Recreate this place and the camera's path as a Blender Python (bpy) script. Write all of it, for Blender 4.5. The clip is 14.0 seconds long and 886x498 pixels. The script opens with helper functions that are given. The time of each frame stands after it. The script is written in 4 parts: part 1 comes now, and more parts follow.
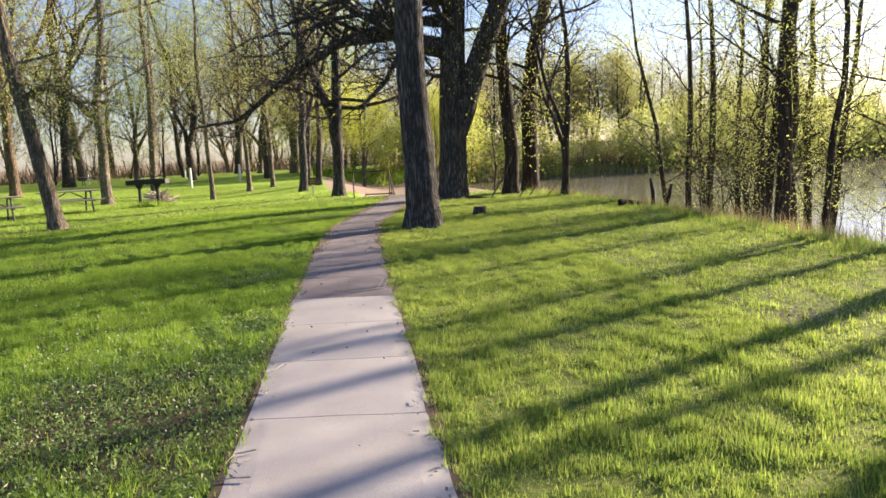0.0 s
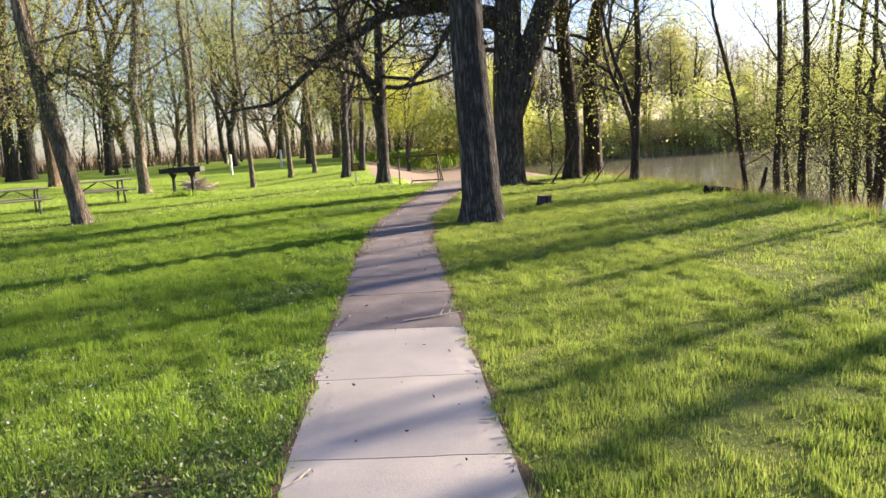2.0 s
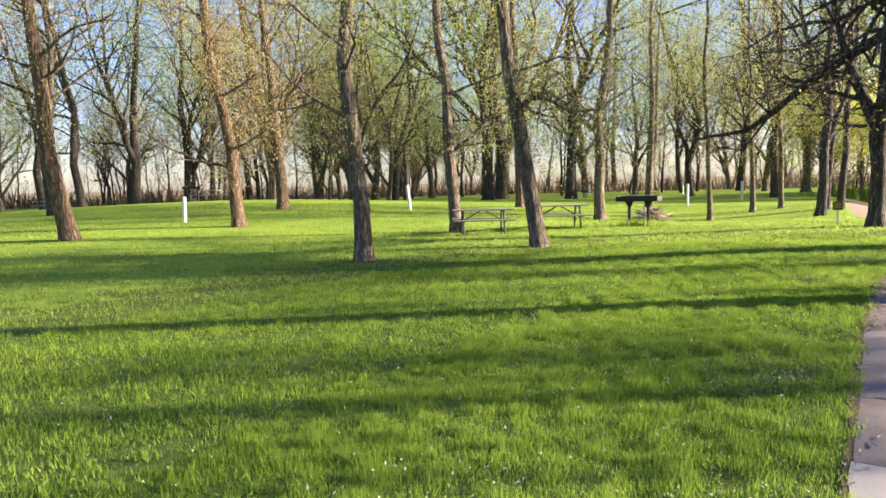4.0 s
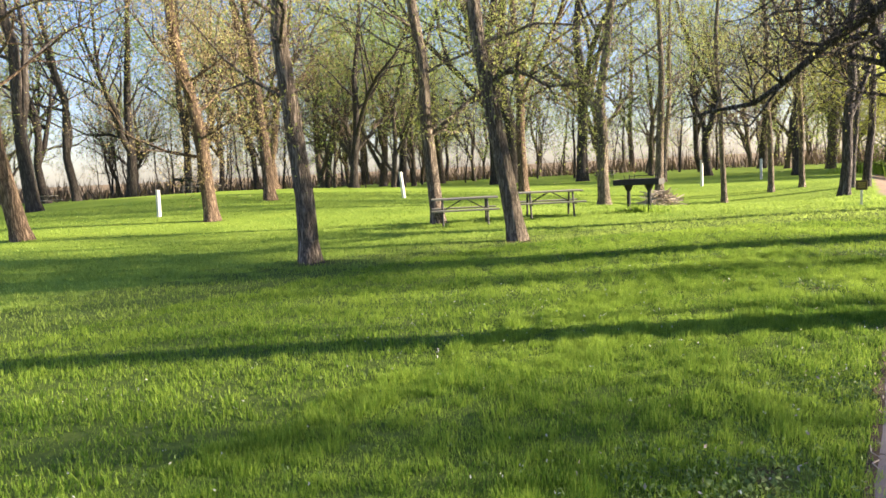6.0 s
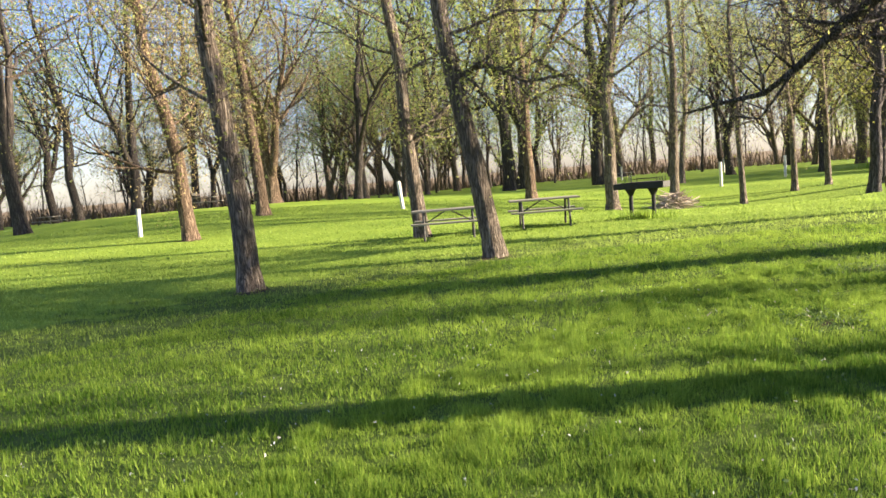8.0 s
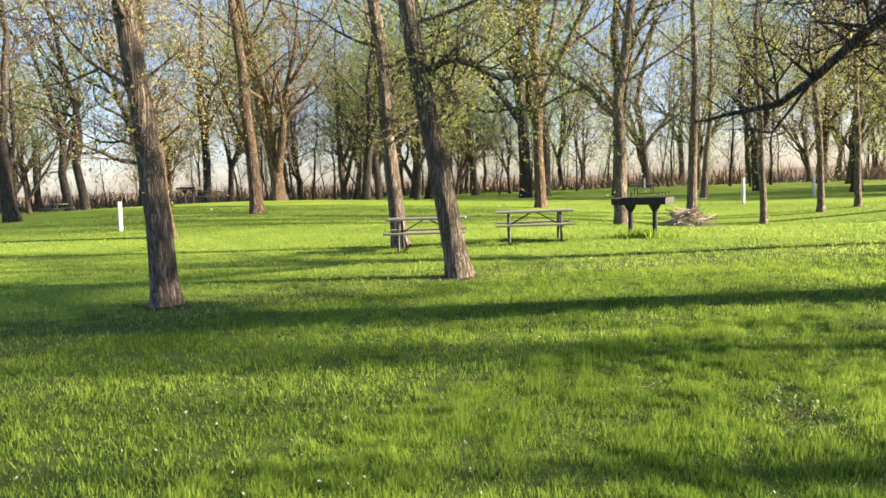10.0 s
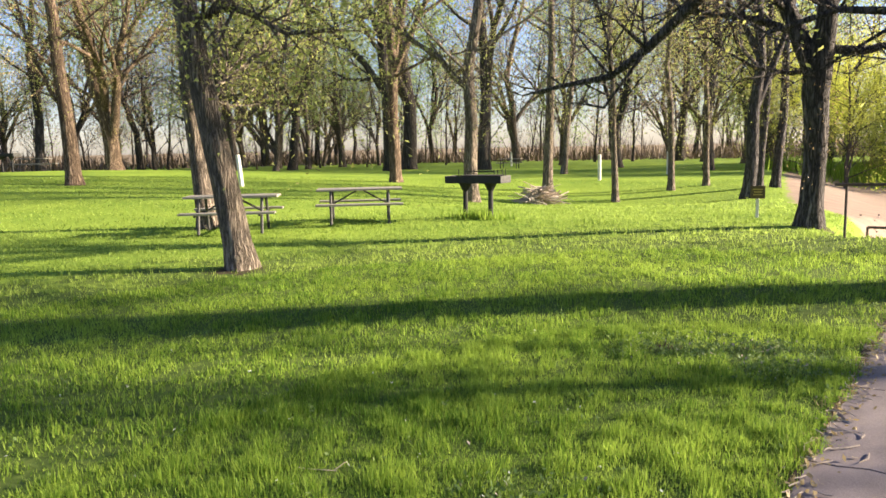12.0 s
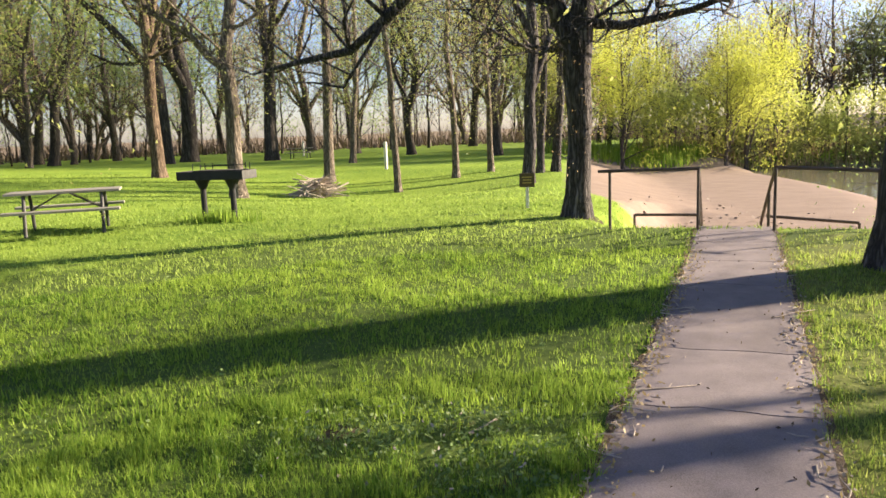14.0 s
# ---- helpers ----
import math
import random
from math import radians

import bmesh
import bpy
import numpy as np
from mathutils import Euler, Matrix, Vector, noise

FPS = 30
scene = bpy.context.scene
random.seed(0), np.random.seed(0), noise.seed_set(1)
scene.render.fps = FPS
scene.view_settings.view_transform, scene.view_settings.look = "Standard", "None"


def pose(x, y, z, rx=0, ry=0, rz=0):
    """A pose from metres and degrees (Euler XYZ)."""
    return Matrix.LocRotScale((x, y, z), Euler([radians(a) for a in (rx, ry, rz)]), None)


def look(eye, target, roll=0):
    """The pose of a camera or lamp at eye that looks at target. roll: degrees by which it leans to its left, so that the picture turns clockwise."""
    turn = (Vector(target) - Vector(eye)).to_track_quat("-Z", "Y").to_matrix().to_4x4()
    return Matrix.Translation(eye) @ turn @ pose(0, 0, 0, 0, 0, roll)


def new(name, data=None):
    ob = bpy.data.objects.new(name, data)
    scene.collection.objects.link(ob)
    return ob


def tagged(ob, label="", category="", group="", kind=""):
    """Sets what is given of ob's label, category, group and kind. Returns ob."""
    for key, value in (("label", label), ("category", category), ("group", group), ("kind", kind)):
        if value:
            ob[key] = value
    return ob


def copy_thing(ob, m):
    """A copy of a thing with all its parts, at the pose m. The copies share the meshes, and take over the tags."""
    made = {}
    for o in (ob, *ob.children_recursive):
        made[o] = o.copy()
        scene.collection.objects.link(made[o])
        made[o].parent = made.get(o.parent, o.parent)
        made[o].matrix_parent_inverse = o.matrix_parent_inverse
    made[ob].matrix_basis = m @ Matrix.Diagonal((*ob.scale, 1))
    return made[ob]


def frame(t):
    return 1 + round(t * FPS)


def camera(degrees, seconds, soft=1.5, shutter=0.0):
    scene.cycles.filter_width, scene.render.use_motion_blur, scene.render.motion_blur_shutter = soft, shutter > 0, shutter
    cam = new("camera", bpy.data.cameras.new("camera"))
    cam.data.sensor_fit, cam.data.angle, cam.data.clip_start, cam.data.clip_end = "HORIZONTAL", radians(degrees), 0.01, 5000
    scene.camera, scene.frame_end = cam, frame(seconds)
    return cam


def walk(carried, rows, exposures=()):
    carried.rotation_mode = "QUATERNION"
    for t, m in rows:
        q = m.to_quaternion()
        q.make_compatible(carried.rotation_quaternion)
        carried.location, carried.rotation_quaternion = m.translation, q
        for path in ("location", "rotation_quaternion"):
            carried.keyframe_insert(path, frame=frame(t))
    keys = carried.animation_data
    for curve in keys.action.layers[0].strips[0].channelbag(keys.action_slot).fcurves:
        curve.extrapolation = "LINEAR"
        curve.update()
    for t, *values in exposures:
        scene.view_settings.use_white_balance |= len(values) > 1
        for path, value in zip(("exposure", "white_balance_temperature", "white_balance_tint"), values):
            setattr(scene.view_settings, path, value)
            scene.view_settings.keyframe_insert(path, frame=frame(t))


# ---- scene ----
cam = camera(59.9, 14.0, soft=1.6)
PATH = [
    (0, (-0.088, 0.361, 1.489), (-0.098, 2.345, 1.233), -2.8),
    (0.5, (-0.107, 0.866, 1.48), (-0.027, 2.846, 1.205), -3.5),
    (1, (-0.19, 1.408, 1.489), (-0.024, 3.379, 1.197), -3.7),
    (1.5, (-0.237, 1.935, 1.496), (-0.069, 3.908, 1.21), -3.3),
    (2, (-0.414, 2.411, 1.496), (-0.538, 4.385, 1.202), -3.6),
    (2.5, (-0.614, 2.876, 1.529), (-1.225, 4.762, 1.264), -2.1),
    (3, (-0.811, 3.064, 1.514), (-1.79, 4.799, 1.33), -0.9),
    (5.5, (-1.335, 5.707, 1.562), (-2.562, 7.273, 1.358), -2.0),
    (6, (-1.377, 6.313, 1.556), (-2.593, 7.887, 1.346), -2.8),
    (6.5, (-1.471, 6.871, 1.544), (-2.697, 8.439, 1.348), -4.0),
    (7, (-1.458, 7.46, 1.55), (-2.698, 9.018, 1.362), -4.8),
    (7.5, (-1.533, 7.932, 1.531), (-2.777, 9.487, 1.341), -4.8),
    (8, (-1.638, 8.546, 1.517), (-2.911, 10.078, 1.33), -4.6),
    (10.5, (-1.845, 11.14, 1.549), (-3.17, 12.628, 1.375), -1.9),
    (11, (-1.876, 11.696, 1.555), (-3.075, 13.286, 1.37), -0.6),
    (11.5, (-1.87, 12.299, 1.593), (-3.024, 13.915, 1.361), -1.0),
    (12, (-1.928, 12.927, 1.564), (-3.006, 14.592, 1.304), -1.1),
    (12.5, (-1.89, 13.529, 1.58), (-2.928, 15.218, 1.318), -2.3),
    (13, (-1.881, 14.116, 1.55), (-2.811, 15.864, 1.265), -2.1),
    (13.5, (-1.832, 14.804, 1.545), (-2.606, 16.625, 1.261), -3.0),
    (14, (-1.886, 15.35, 1.533), (-2.525, 17.221, 1.229), -2.1),
]
EXPOSURES = [(0.0, 1.94, 6250, 19), (2.5, 2.1, 6250, 19), (5.5, 2.18, 6250, 19), (10.5, 2.12, 6250, 19), (12.0, 2.1, 6250, 19), (14.0, 1.95, 6250, 19)]
walk(cam, [(t, look(eye, target, roll)) for t, eye, target, roll in PATH], exposures=EXPOSURES)

# ---- world, sun ----
SUN = Vector((0.80, 0.60, 0.33)).normalized()
world = bpy.data.worlds.new("sky")
scene.world = world
world.use_nodes = True
wn = world.node_tree
wn.nodes.clear()
sky = wn.nodes.new("ShaderNodeTexSky")
sky.sky_type = "NISHITA"
sky.sun_disc = False
sky.sun_elevation = math.asin(SUN.z)
sky.sun_rotation = math.atan2(SUN.x, SUN.y)
sky.air_density, sky.dust_density, sky.ozone_density = 1.0, 0.55, 1.1
wback = wn.nodes.new("ShaderNodeBackground")
wback.inputs["Strength"].default_value = 0.05
wout = wn.nodes.new("ShaderNodeOutputWorld")
haze = wn.nodes.new("ShaderNodeMix")
haze.data_type, haze.blend_type = "RGBA", "MULTIPLY"
haze.inputs["Factor"].default_value = 1.0
haze.inputs["B"].default_value = (0.9, 0.94, 1.15, 1)
wn.links.new(sky.outputs[0], haze.inputs["A"])
wn.links.new(haze.outputs["Result"], wback.inputs["Color"])
wn.links.new(wback.outputs[0], wout.inputs["Surface"])
sun = new("sun", bpy.data.lights.new("sun", "SUN"))
sun.data.energy, sun.data.angle, sun.data.color = 5.0, radians(1.3), (1.0, 0.84, 0.58)
sun.matrix_world = look((40, 20, 30), Vector((40, 20, 30)) - SUN)


# ---- materials ----
def material(name, dark, light, scale, rough=0.8, bump=0.3, stretch=(1, 1, 1), fine=None, metal=0.0, vary=0.0, spec=0.3):
    """Two scales of noise between two colours, with relief; vary: how far single objects differ."""
    m = bpy.data.materials.new(name)
    m.use_nodes = True
    nt = m.node_tree
    n, l = nt.nodes, nt.links
    b = n["Principled BSDF"]
    tc = n.new("ShaderNodeTexCoord")
    mp = n.new("ShaderNodeMapping")
    mp.inputs["Scale"].default_value = stretch
    l.new(tc.outputs["Object"], mp.inputs["Vector"])
    big = n.new("ShaderNodeTexNoise")
    big.inputs["Scale"].default_value, big.inputs["Detail"].default_value = scale, 4
    small = n.new("ShaderNodeTexNoise")
    small.inputs["Scale"].default_value, small.inputs["Detail"].default_value = fine or scale * 9, 6
    l.new(mp.outputs[0], big.inputs["Vector"])
    l.new(mp.outputs[0], small.inputs["Vector"])
    add = n.new("ShaderNodeMath")
    add.operation = "ADD"
    l.new(big.outputs[0], add.inputs[0])
    l.new(small.outputs[0], add.inputs[1])
    last = add
    if vary:
        info = n.new("ShaderNodeObjectInfo")
        mul = n.new("ShaderNodeMath")
        mul.operation = "MULTIPLY_ADD"
        mul.inputs[1].default_value = vary
        l.new(info.outputs["Random"], mul.inputs[0])
        l.new(add.outputs[0], mul.inputs[2])
        last = mul
    ramp = n.new("ShaderNodeMapRange")
    ramp.inputs["From Min"].default_value, ramp.inputs["From Max"].default_value = 0.65, 1.35 + vary
    l.new(last.outputs[0], ramp.inputs["Value"])
    mix = n.new("ShaderNodeMix")
    mix.data_type = "RGBA"
    mix.inputs["A"].default_value, mix.inputs["B"].default_value = (*dark, 1), (*light, 1)
    l.new(ramp.outputs[0], mix.inputs["Factor"])
    l.new(mix.outputs["Result"], b.inputs["Base Color"])
    b.inputs["Roughness"].default_value, b.inputs["Metallic"].default_value = rough, metal
    b.inputs["Specular IOR Level"].default_value = spec
    if bump:
        bp = n.new("ShaderNodeBump")
        bp.inputs["Strength"].default_value, bp.inputs["Distance"].default_value = bump, 0.02
        l.new(add.outputs[0], bp.inputs["Height"])
        l.new(bp.outputs[0], b.inputs["Normal"])
    return m


def bark_material(name, dark, light, ridge=14.0, depth=0.04, cleft_shade=0.4):
    """Furrowed bark: upright ridges of stretched cells over a mottled ground, shade of the clefts put into the colour.
    """
    m = material(name, dark, light, 1.3, 0.9, 0.0, (1, 1, 0.35), 12, spec=0.15)
    nt = m.node_tree
    n, l = nt.nodes, nt.links
    b = n["Principled BSDF"]
    tc = n.new("ShaderNodeTexCoord")
    wob = n.new("ShaderNodeTexNoise")
    wob.inputs["Scale"].default_value, wob.inputs["Detail"].default_value = 3.0, 3
    l.new(tc.outputs["Object"], wob.inputs["Vector"])
    mixv = n.new("ShaderNodeMix")
    mixv.data_type = "VECTOR"
    mixv.inputs["Factor"].default_value = 0.06
    l.new(tc.outputs["Object"], mixv.inputs["A"])
    l.new(wob.outputs["Color"], mixv.inputs["B"])
    mp = n.new("ShaderNodeMapping")
    mp.inputs["Scale"].default_value = (ridge, ridge, ridge * 0.14)
    l.new(mixv.outputs["Result"], mp.inputs["Vector"])
    fur = n.new("ShaderNodeTexNoise")
    fur.inputs["Scale"].default_value, fur.inputs["Detail"].default_value, fur.inputs["Roughness"].default_value = 0.75, 4, 0.55
    l.new(mp.outputs[0], fur.inputs["Vector"])
    off = n.new("ShaderNodeMath")
    off.operation = "SUBTRACT"
    off.inputs[1].default_value = 0.5
    l.new(fur.outputs[0], off.inputs[0])
    vor = n.new("ShaderNodeMath")
    vor.operation = "ABSOLUTE"
    l.new(off.outputs[0], vor.inputs[0])
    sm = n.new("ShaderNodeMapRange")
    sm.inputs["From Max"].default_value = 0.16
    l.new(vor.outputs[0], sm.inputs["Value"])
    bp = n.new("ShaderNodeBump")
    bp.inputs["Strength"].default_value, bp.inputs["Distance"].default_value = 1.0, depth
    l.new(sm.outputs[0], bp.inputs["Height"])
    l.new(bp.outputs[0], b.inputs["Normal"])
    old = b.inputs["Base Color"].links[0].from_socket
    # shade inside the furrows, mixed into the base colour
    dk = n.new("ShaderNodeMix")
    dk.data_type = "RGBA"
    dk.inputs["A"].default_value = (*[c * cleft_shade for c in dark], 1)
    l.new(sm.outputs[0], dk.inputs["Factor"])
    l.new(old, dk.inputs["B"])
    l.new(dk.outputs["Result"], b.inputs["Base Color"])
    return m


def leaf_material(name, dark, light, through_share=0.5, scale=0.6, spec=0.25):
    """Thin leaf or blade: part of the light passes through; colour differs from leaf to leaf and from patch to patch."""
    m = bpy.data.materials.new(name)
    m.use_nodes = True
    nt = m.node_tree
    n, l = nt.nodes, nt.links
    n.clear()
    out = n.new("ShaderNodeOutputMaterial")
    geo = n.new("ShaderNodeNewGeometry")
    tc = n.new("ShaderNodeTexCoord")
    no = n.new("ShaderNodeTexNoise")
    no.inputs["Scale"].default_value, no.inputs["Detail"].default_value = scale, 3
    l.new(tc.outputs["Object"], no.inputs["Vector"])
    mad = n.new("ShaderNodeMath")
    mad.operation = "MULTIPLY_ADD"
    mad.inputs[1].default_value = 0.5
    l.new(geo.outputs["Random Per Island"], mad.inputs[0])
    l.new(no.outputs[0], mad.inputs[2])
    rng = n.new("ShaderNodeMapRange")
    rng.inputs["From Min"].default_value, rng.inputs["From Max"].default_value = 0.4, 1.1
    l.new(mad.outputs[0], rng.inputs["Value"])
    mix = n.new("ShaderNodeMix")
    mix.data_type = "RGBA"
    mix.inputs["A"].default_value, mix.inputs["B"].default_value = (*dark, 1), (*light, 1)
    l.new(rng.outputs[0], mix.inputs["Factor"])
    dif = n.new("ShaderNodeBsdfPrincipled")
    dif.inputs["Roughness"].default_value = 0.55
    dif.inputs["Specular IOR Level"].default_value = spec
    tra = n.new("ShaderNodeBsdfTranslucent")
    sh = n.new("ShaderNodeMixShader")
    sh.inputs[0].default_value = through_share
    l.new(mix.outputs["Result"], dif.inputs["Base Color"])
    l.new(mix.outputs["Result"], tra.inputs["Color"])
    l.new(dif.outputs[0], sh.inputs[1])
    l.new(tra.outputs[0], sh.inputs[2])
    l.new(sh.outputs[0], out.inputs["Surface"])
    return m


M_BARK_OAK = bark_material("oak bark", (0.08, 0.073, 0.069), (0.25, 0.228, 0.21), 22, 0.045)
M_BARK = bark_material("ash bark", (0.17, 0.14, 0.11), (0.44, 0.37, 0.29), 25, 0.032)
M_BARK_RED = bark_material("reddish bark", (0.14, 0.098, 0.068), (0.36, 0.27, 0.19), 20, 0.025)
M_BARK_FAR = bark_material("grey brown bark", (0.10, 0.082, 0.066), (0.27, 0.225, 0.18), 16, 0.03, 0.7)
# darker copy of the far bark: the trunks' shadow side put into its colour
M_BARK_SHADY = bark_material("shaded grey bark", (0.055, 0.047, 0.042), (0.16, 0.14, 0.12), 16, 0.03, 0.7)
M_BARK_BANK = bark_material("dark brown bark", (0.05, 0.038, 0.03), (0.15, 0.118, 0.09), 20, 0.02, 0.6)
M_LEAF = leaf_material("spring leaf", (0.27, 0.3, 0.07), (0.5, 0.52, 0.17), 0.58)
M_LEAF_GREEN = leaf_material("young green leaf", (0.17, 0.26, 0.06), (0.37, 0.46, 0.15), 0.58)
M_LEAF_PALE = leaf_material("pale bank leaf", (0.33, 0.4, 0.08), (0.56, 0.6, 0.19), 0.6)
M_LEAF_GOLD = leaf_material("golden green leaf", (0.36, 0.42, 0.055), (0.6, 0.62, 0.13), 0.7, 0.6, 0.1)
M_BUD = leaf_material("reddish buds", (0.24, 0.17, 0.08), (0.42, 0.31, 0.15), 0.3)
M_TASSEL = leaf_material("tawny catkins", (0.3, 0.24, 0.1), (0.5, 0.42, 0.19), 0.45)
M_GRASS = leaf_material("grass blade", (0.085, 0.19, 0.02), (0.4, 0.54, 0.08), 0.55, 0.5, 0.12)
M_GRASS_DRY = leaf_material("thin dry grass blade", (0.13, 0.21, 0.035), (0.46, 0.53, 0.12), 0.5, 0.5, 0.12)
# paler copy of the grass blade, with the far lawn's sunlight in its colour
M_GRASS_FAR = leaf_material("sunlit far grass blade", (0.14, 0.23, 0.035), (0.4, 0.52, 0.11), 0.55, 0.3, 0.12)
M_STRAW = leaf_material("dry stalk", (0.2, 0.15, 0.07), (0.42, 0.34, 0.17), 0.3)
M_BRUSH = leaf_material("brown brush", (0.09, 0.065, 0.045), (0.2, 0.15, 0.1), 0.2, 0.1)
M_WEED = leaf_material("weed leaf", (0.05, 0.11, 0.025), (0.26, 0.36, 0.11), 0.3)
M_PETAL = leaf_material("white clover petal", (0.5, 0.5, 0.46), (0.8, 0.8, 0.75), 0.3)
M_SLAB = material("worn concrete", (0.29, 0.27, 0.26), (0.45, 0.42, 0.405), 1.9, 0.85, 0.18, fine=140, vary=0.12)
M_OLD = material("old stained concrete", (0.1, 0.085, 0.085), (0.29, 0.25, 0.248), 3.1, 0.9, 0.16, fine=130, vary=0.3)
M_SOIL = material("joint soil", (0.05, 0.035, 0.022), (0.12, 0.085, 0.055), 9, 0.95, 0.5)
M_WOOD = material("weathered plank", (0.19, 0.175, 0.145), (0.38, 0.36, 0.3), 4, 0.8, 0.3, (0.3, 3, 3), vary=0.2)
M_STEEL = material("dark painted steel", (0.012, 0.013, 0.014), (0.035, 0.035, 0.036), 7, 0.75, 0.12)
M_GALV = material("dull dark tube steel", (0.035, 0.035, 0.033), (0.1, 0.1, 0.095), 9, 0.55, 0.1, metal=0.3)
M_RAIL = material("brown painted rail", (0.05, 0.035, 0.028), (0.12, 0.085, 0.065), 8, 0.6, 0.2)
M_WHITE = material("chalky white paint", (0.55, 0.54, 0.48), (0.8, 0.79, 0.74), 6, 0.7, 0.1)
M_SIGN = material("brown sign board", (0.06, 0.045, 0.02), (0.14, 0.1, 0.045), 8, 0.7, 0.1)
M_SIGNTXT = material("ochre lettering", (0.35, 0.26, 0.06), (0.5, 0.38, 0.1), 20, 0.7, 0)
M_STICK = material("grey dead wood", (0.22, 0.18, 0.145), (0.52, 0.45, 0.37), 5, 0.9, 0.3, vary=0.3)
M_CUT = material("pale cut wood", (0.25, 0.18, 0.1), (0.45, 0.34, 0.2), 8, 0.85, 0.3)


def ground_material():
    m = material("lawn soil and turf", (0.1, 0.19, 0.02), (0.285, 0.39, 0.05), 0.35, 0.95, 0.9, fine=14, spec=0.1)
    nt = m.node_tree
    n, l = nt.nodes, nt.links
    b = n["Principled BSDF"]
    old = b.inputs["Base Color"].links[0].from_socket
    tc = n.new("ShaderNodeTexCoord")

    def noisy(scale, detail=5):
        t = n.new("ShaderNodeTexNoise")
        t.inputs["Scale"].default_value, t.inputs["Detail"].default_value = scale, detail
        l.new(tc.outputs["Object"], t.inputs["Vector"])
        return t

    def two(a, c, t):
        x = n.new("ShaderNodeMix")
        x.data_type = "RGBA"
        x.inputs["A"].default_value, x.inputs["B"].default_value = (*a, 1), (*c, 1)
        l.new(t.outputs[0], x.inputs["Factor"])
        return x.outputs["Result"]

    def cover(below, above, mask, ragged):
        """Lays one surface over another where the mask is high, with a ragged edge."""
        at = n.new("ShaderNodeAttribute")
        at.attribute_name = mask
        ns = noisy(ragged)
        su = n.new("ShaderNodeMath")
        su.operation = "ADD"
        l.new(at.outputs["Fac"], su.inputs[0])
        l.new(ns.outputs[0], su.inputs[1])
        mr = n.new("ShaderNodeMapRange")
        mr.inputs["From Min"].default_value, mr.inputs["From Max"].default_value = 0.9, 1.1
        l.new(su.outputs[0], mr.inputs["Value"])
        x = n.new("ShaderNodeMix")
        x.data_type = "RGBA"
        l.new(mr.outputs[0], x.inputs["Factor"])
        l.new(below, x.inputs["A"])
        l.new(above, x.inputs["B"])
        return x.outputs["Result"]
    sand = two((0.2, 0.15, 0.115), (0.33, 0.255, 0.2), noisy(1.4))
    # dark bare soil, deepened further for dappled shade on the weedy patch
    bare = two((0.025, 0.02, 0.013), (0.11, 0.085, 0.055), noisy(7))
    field = two((0.17, 0.13, 0.08), (0.28, 0.22, 0.14), noisy(0.05))
    # turf floor, darkened in colour for the shade between the grass blades
    thatch_shade = two((0.03, 0.065, 0.012), (0.14, 0.19, 0.04), noisy(13))
    dry = two((0.06, 0.085, 0.02), (0.22, 0.25, 0.06), noisy(9))
    c = cover(old, thatch_shade, "thatch_shade", 2.0)
    c = cover(c, dry, "dry", 1.6)
    c = cover(c, bare, "bare", 5)
    c = cover(c, field, "field", 0.15)
    c = cover(c, sand, "sand", 2.5)
    l.new(c, b.inputs["Base Color"])
    return m


M_GROUND = ground_material()


# ---- shape helpers ----
def mesh_of(name, verts, faces, mat, smooth=False):
    me = bpy.data.meshes.new(name)
    me.from_pydata(verts, [], faces)
    me.materials.append(mat)
    if smooth:
        me.polygons.foreach_set("use_smooth", np.ones(len(me.polygons), dtype=bool))
    me.update()
    return me


def polys(name, verts, size, mat):
    """A mesh of loose polygons of one size from an array (count * size, 3)."""
    count = len(verts) // size
    me = bpy.data.meshes.new(name)
    me.vertices.add(len(verts))
    me.vertices.foreach_set("co", np.asarray(verts, dtype=np.float32).ravel())
    me.loops.add(len(verts))
    me.loops.foreach_set("vertex_index", np.arange(len(verts), dtype=np.int32))
    me.polygons.add(count)
    me.polygons.foreach_set("loop_start", np.arange(0, len(verts), size, dtype=np.int32))
    me.materials.append(mat)
    me.update(calc_edges=True)
    return me


def part(name, data, mat, parent, label=""):
    """Links a bmesh or a mesh as one mesh object under a thing or part."""
    if isinstance(data, bmesh.types.BMesh):
        me = bpy.data.meshes.new(name)
        data.to_mesh(me)
        data.free()
        me.materials.append(mat)
    else:
        me = data
    ob = new(name, me)
    ob.parent = parent
    return tagged(ob, label)


def thing(name, m, label, category, group="", kind=""):
    ob = new(name)
    ob.empty_display_size = 0.1
    ob.matrix_world = m
    return tagged(ob, label, category, group, kind)


def box(bm, sx, sy, sz, m=Matrix(), bevel=0.006):
    r = bmesh.ops.create_cube(bm, size=1, matrix=m @ Matrix.Diagonal((sx, sy, sz, 1)))
    if bevel:
        es = list({e for v in r["verts"] for e in v.link_edges})
        bmesh.ops.bevel(bm, geom=es, offset=bevel, segments=2, affect="EDGES", profile=0.6)
    return bm


def rod(bm, a, b, r0, r1=None, sides=10):
    a, b = Vector(a), Vector(b)
    d = b - a
    m = Matrix.Translation((a + b) / 2) @ d.to_track_quat("Z", "Y").to_matrix().to_4x4()
    bmesh.ops.create_cone(bm, cap_ends=True, segments=sides, radius1=r0, radius2=r0 if r1 is None else r1, depth=d.length, matrix=m)
    return bm


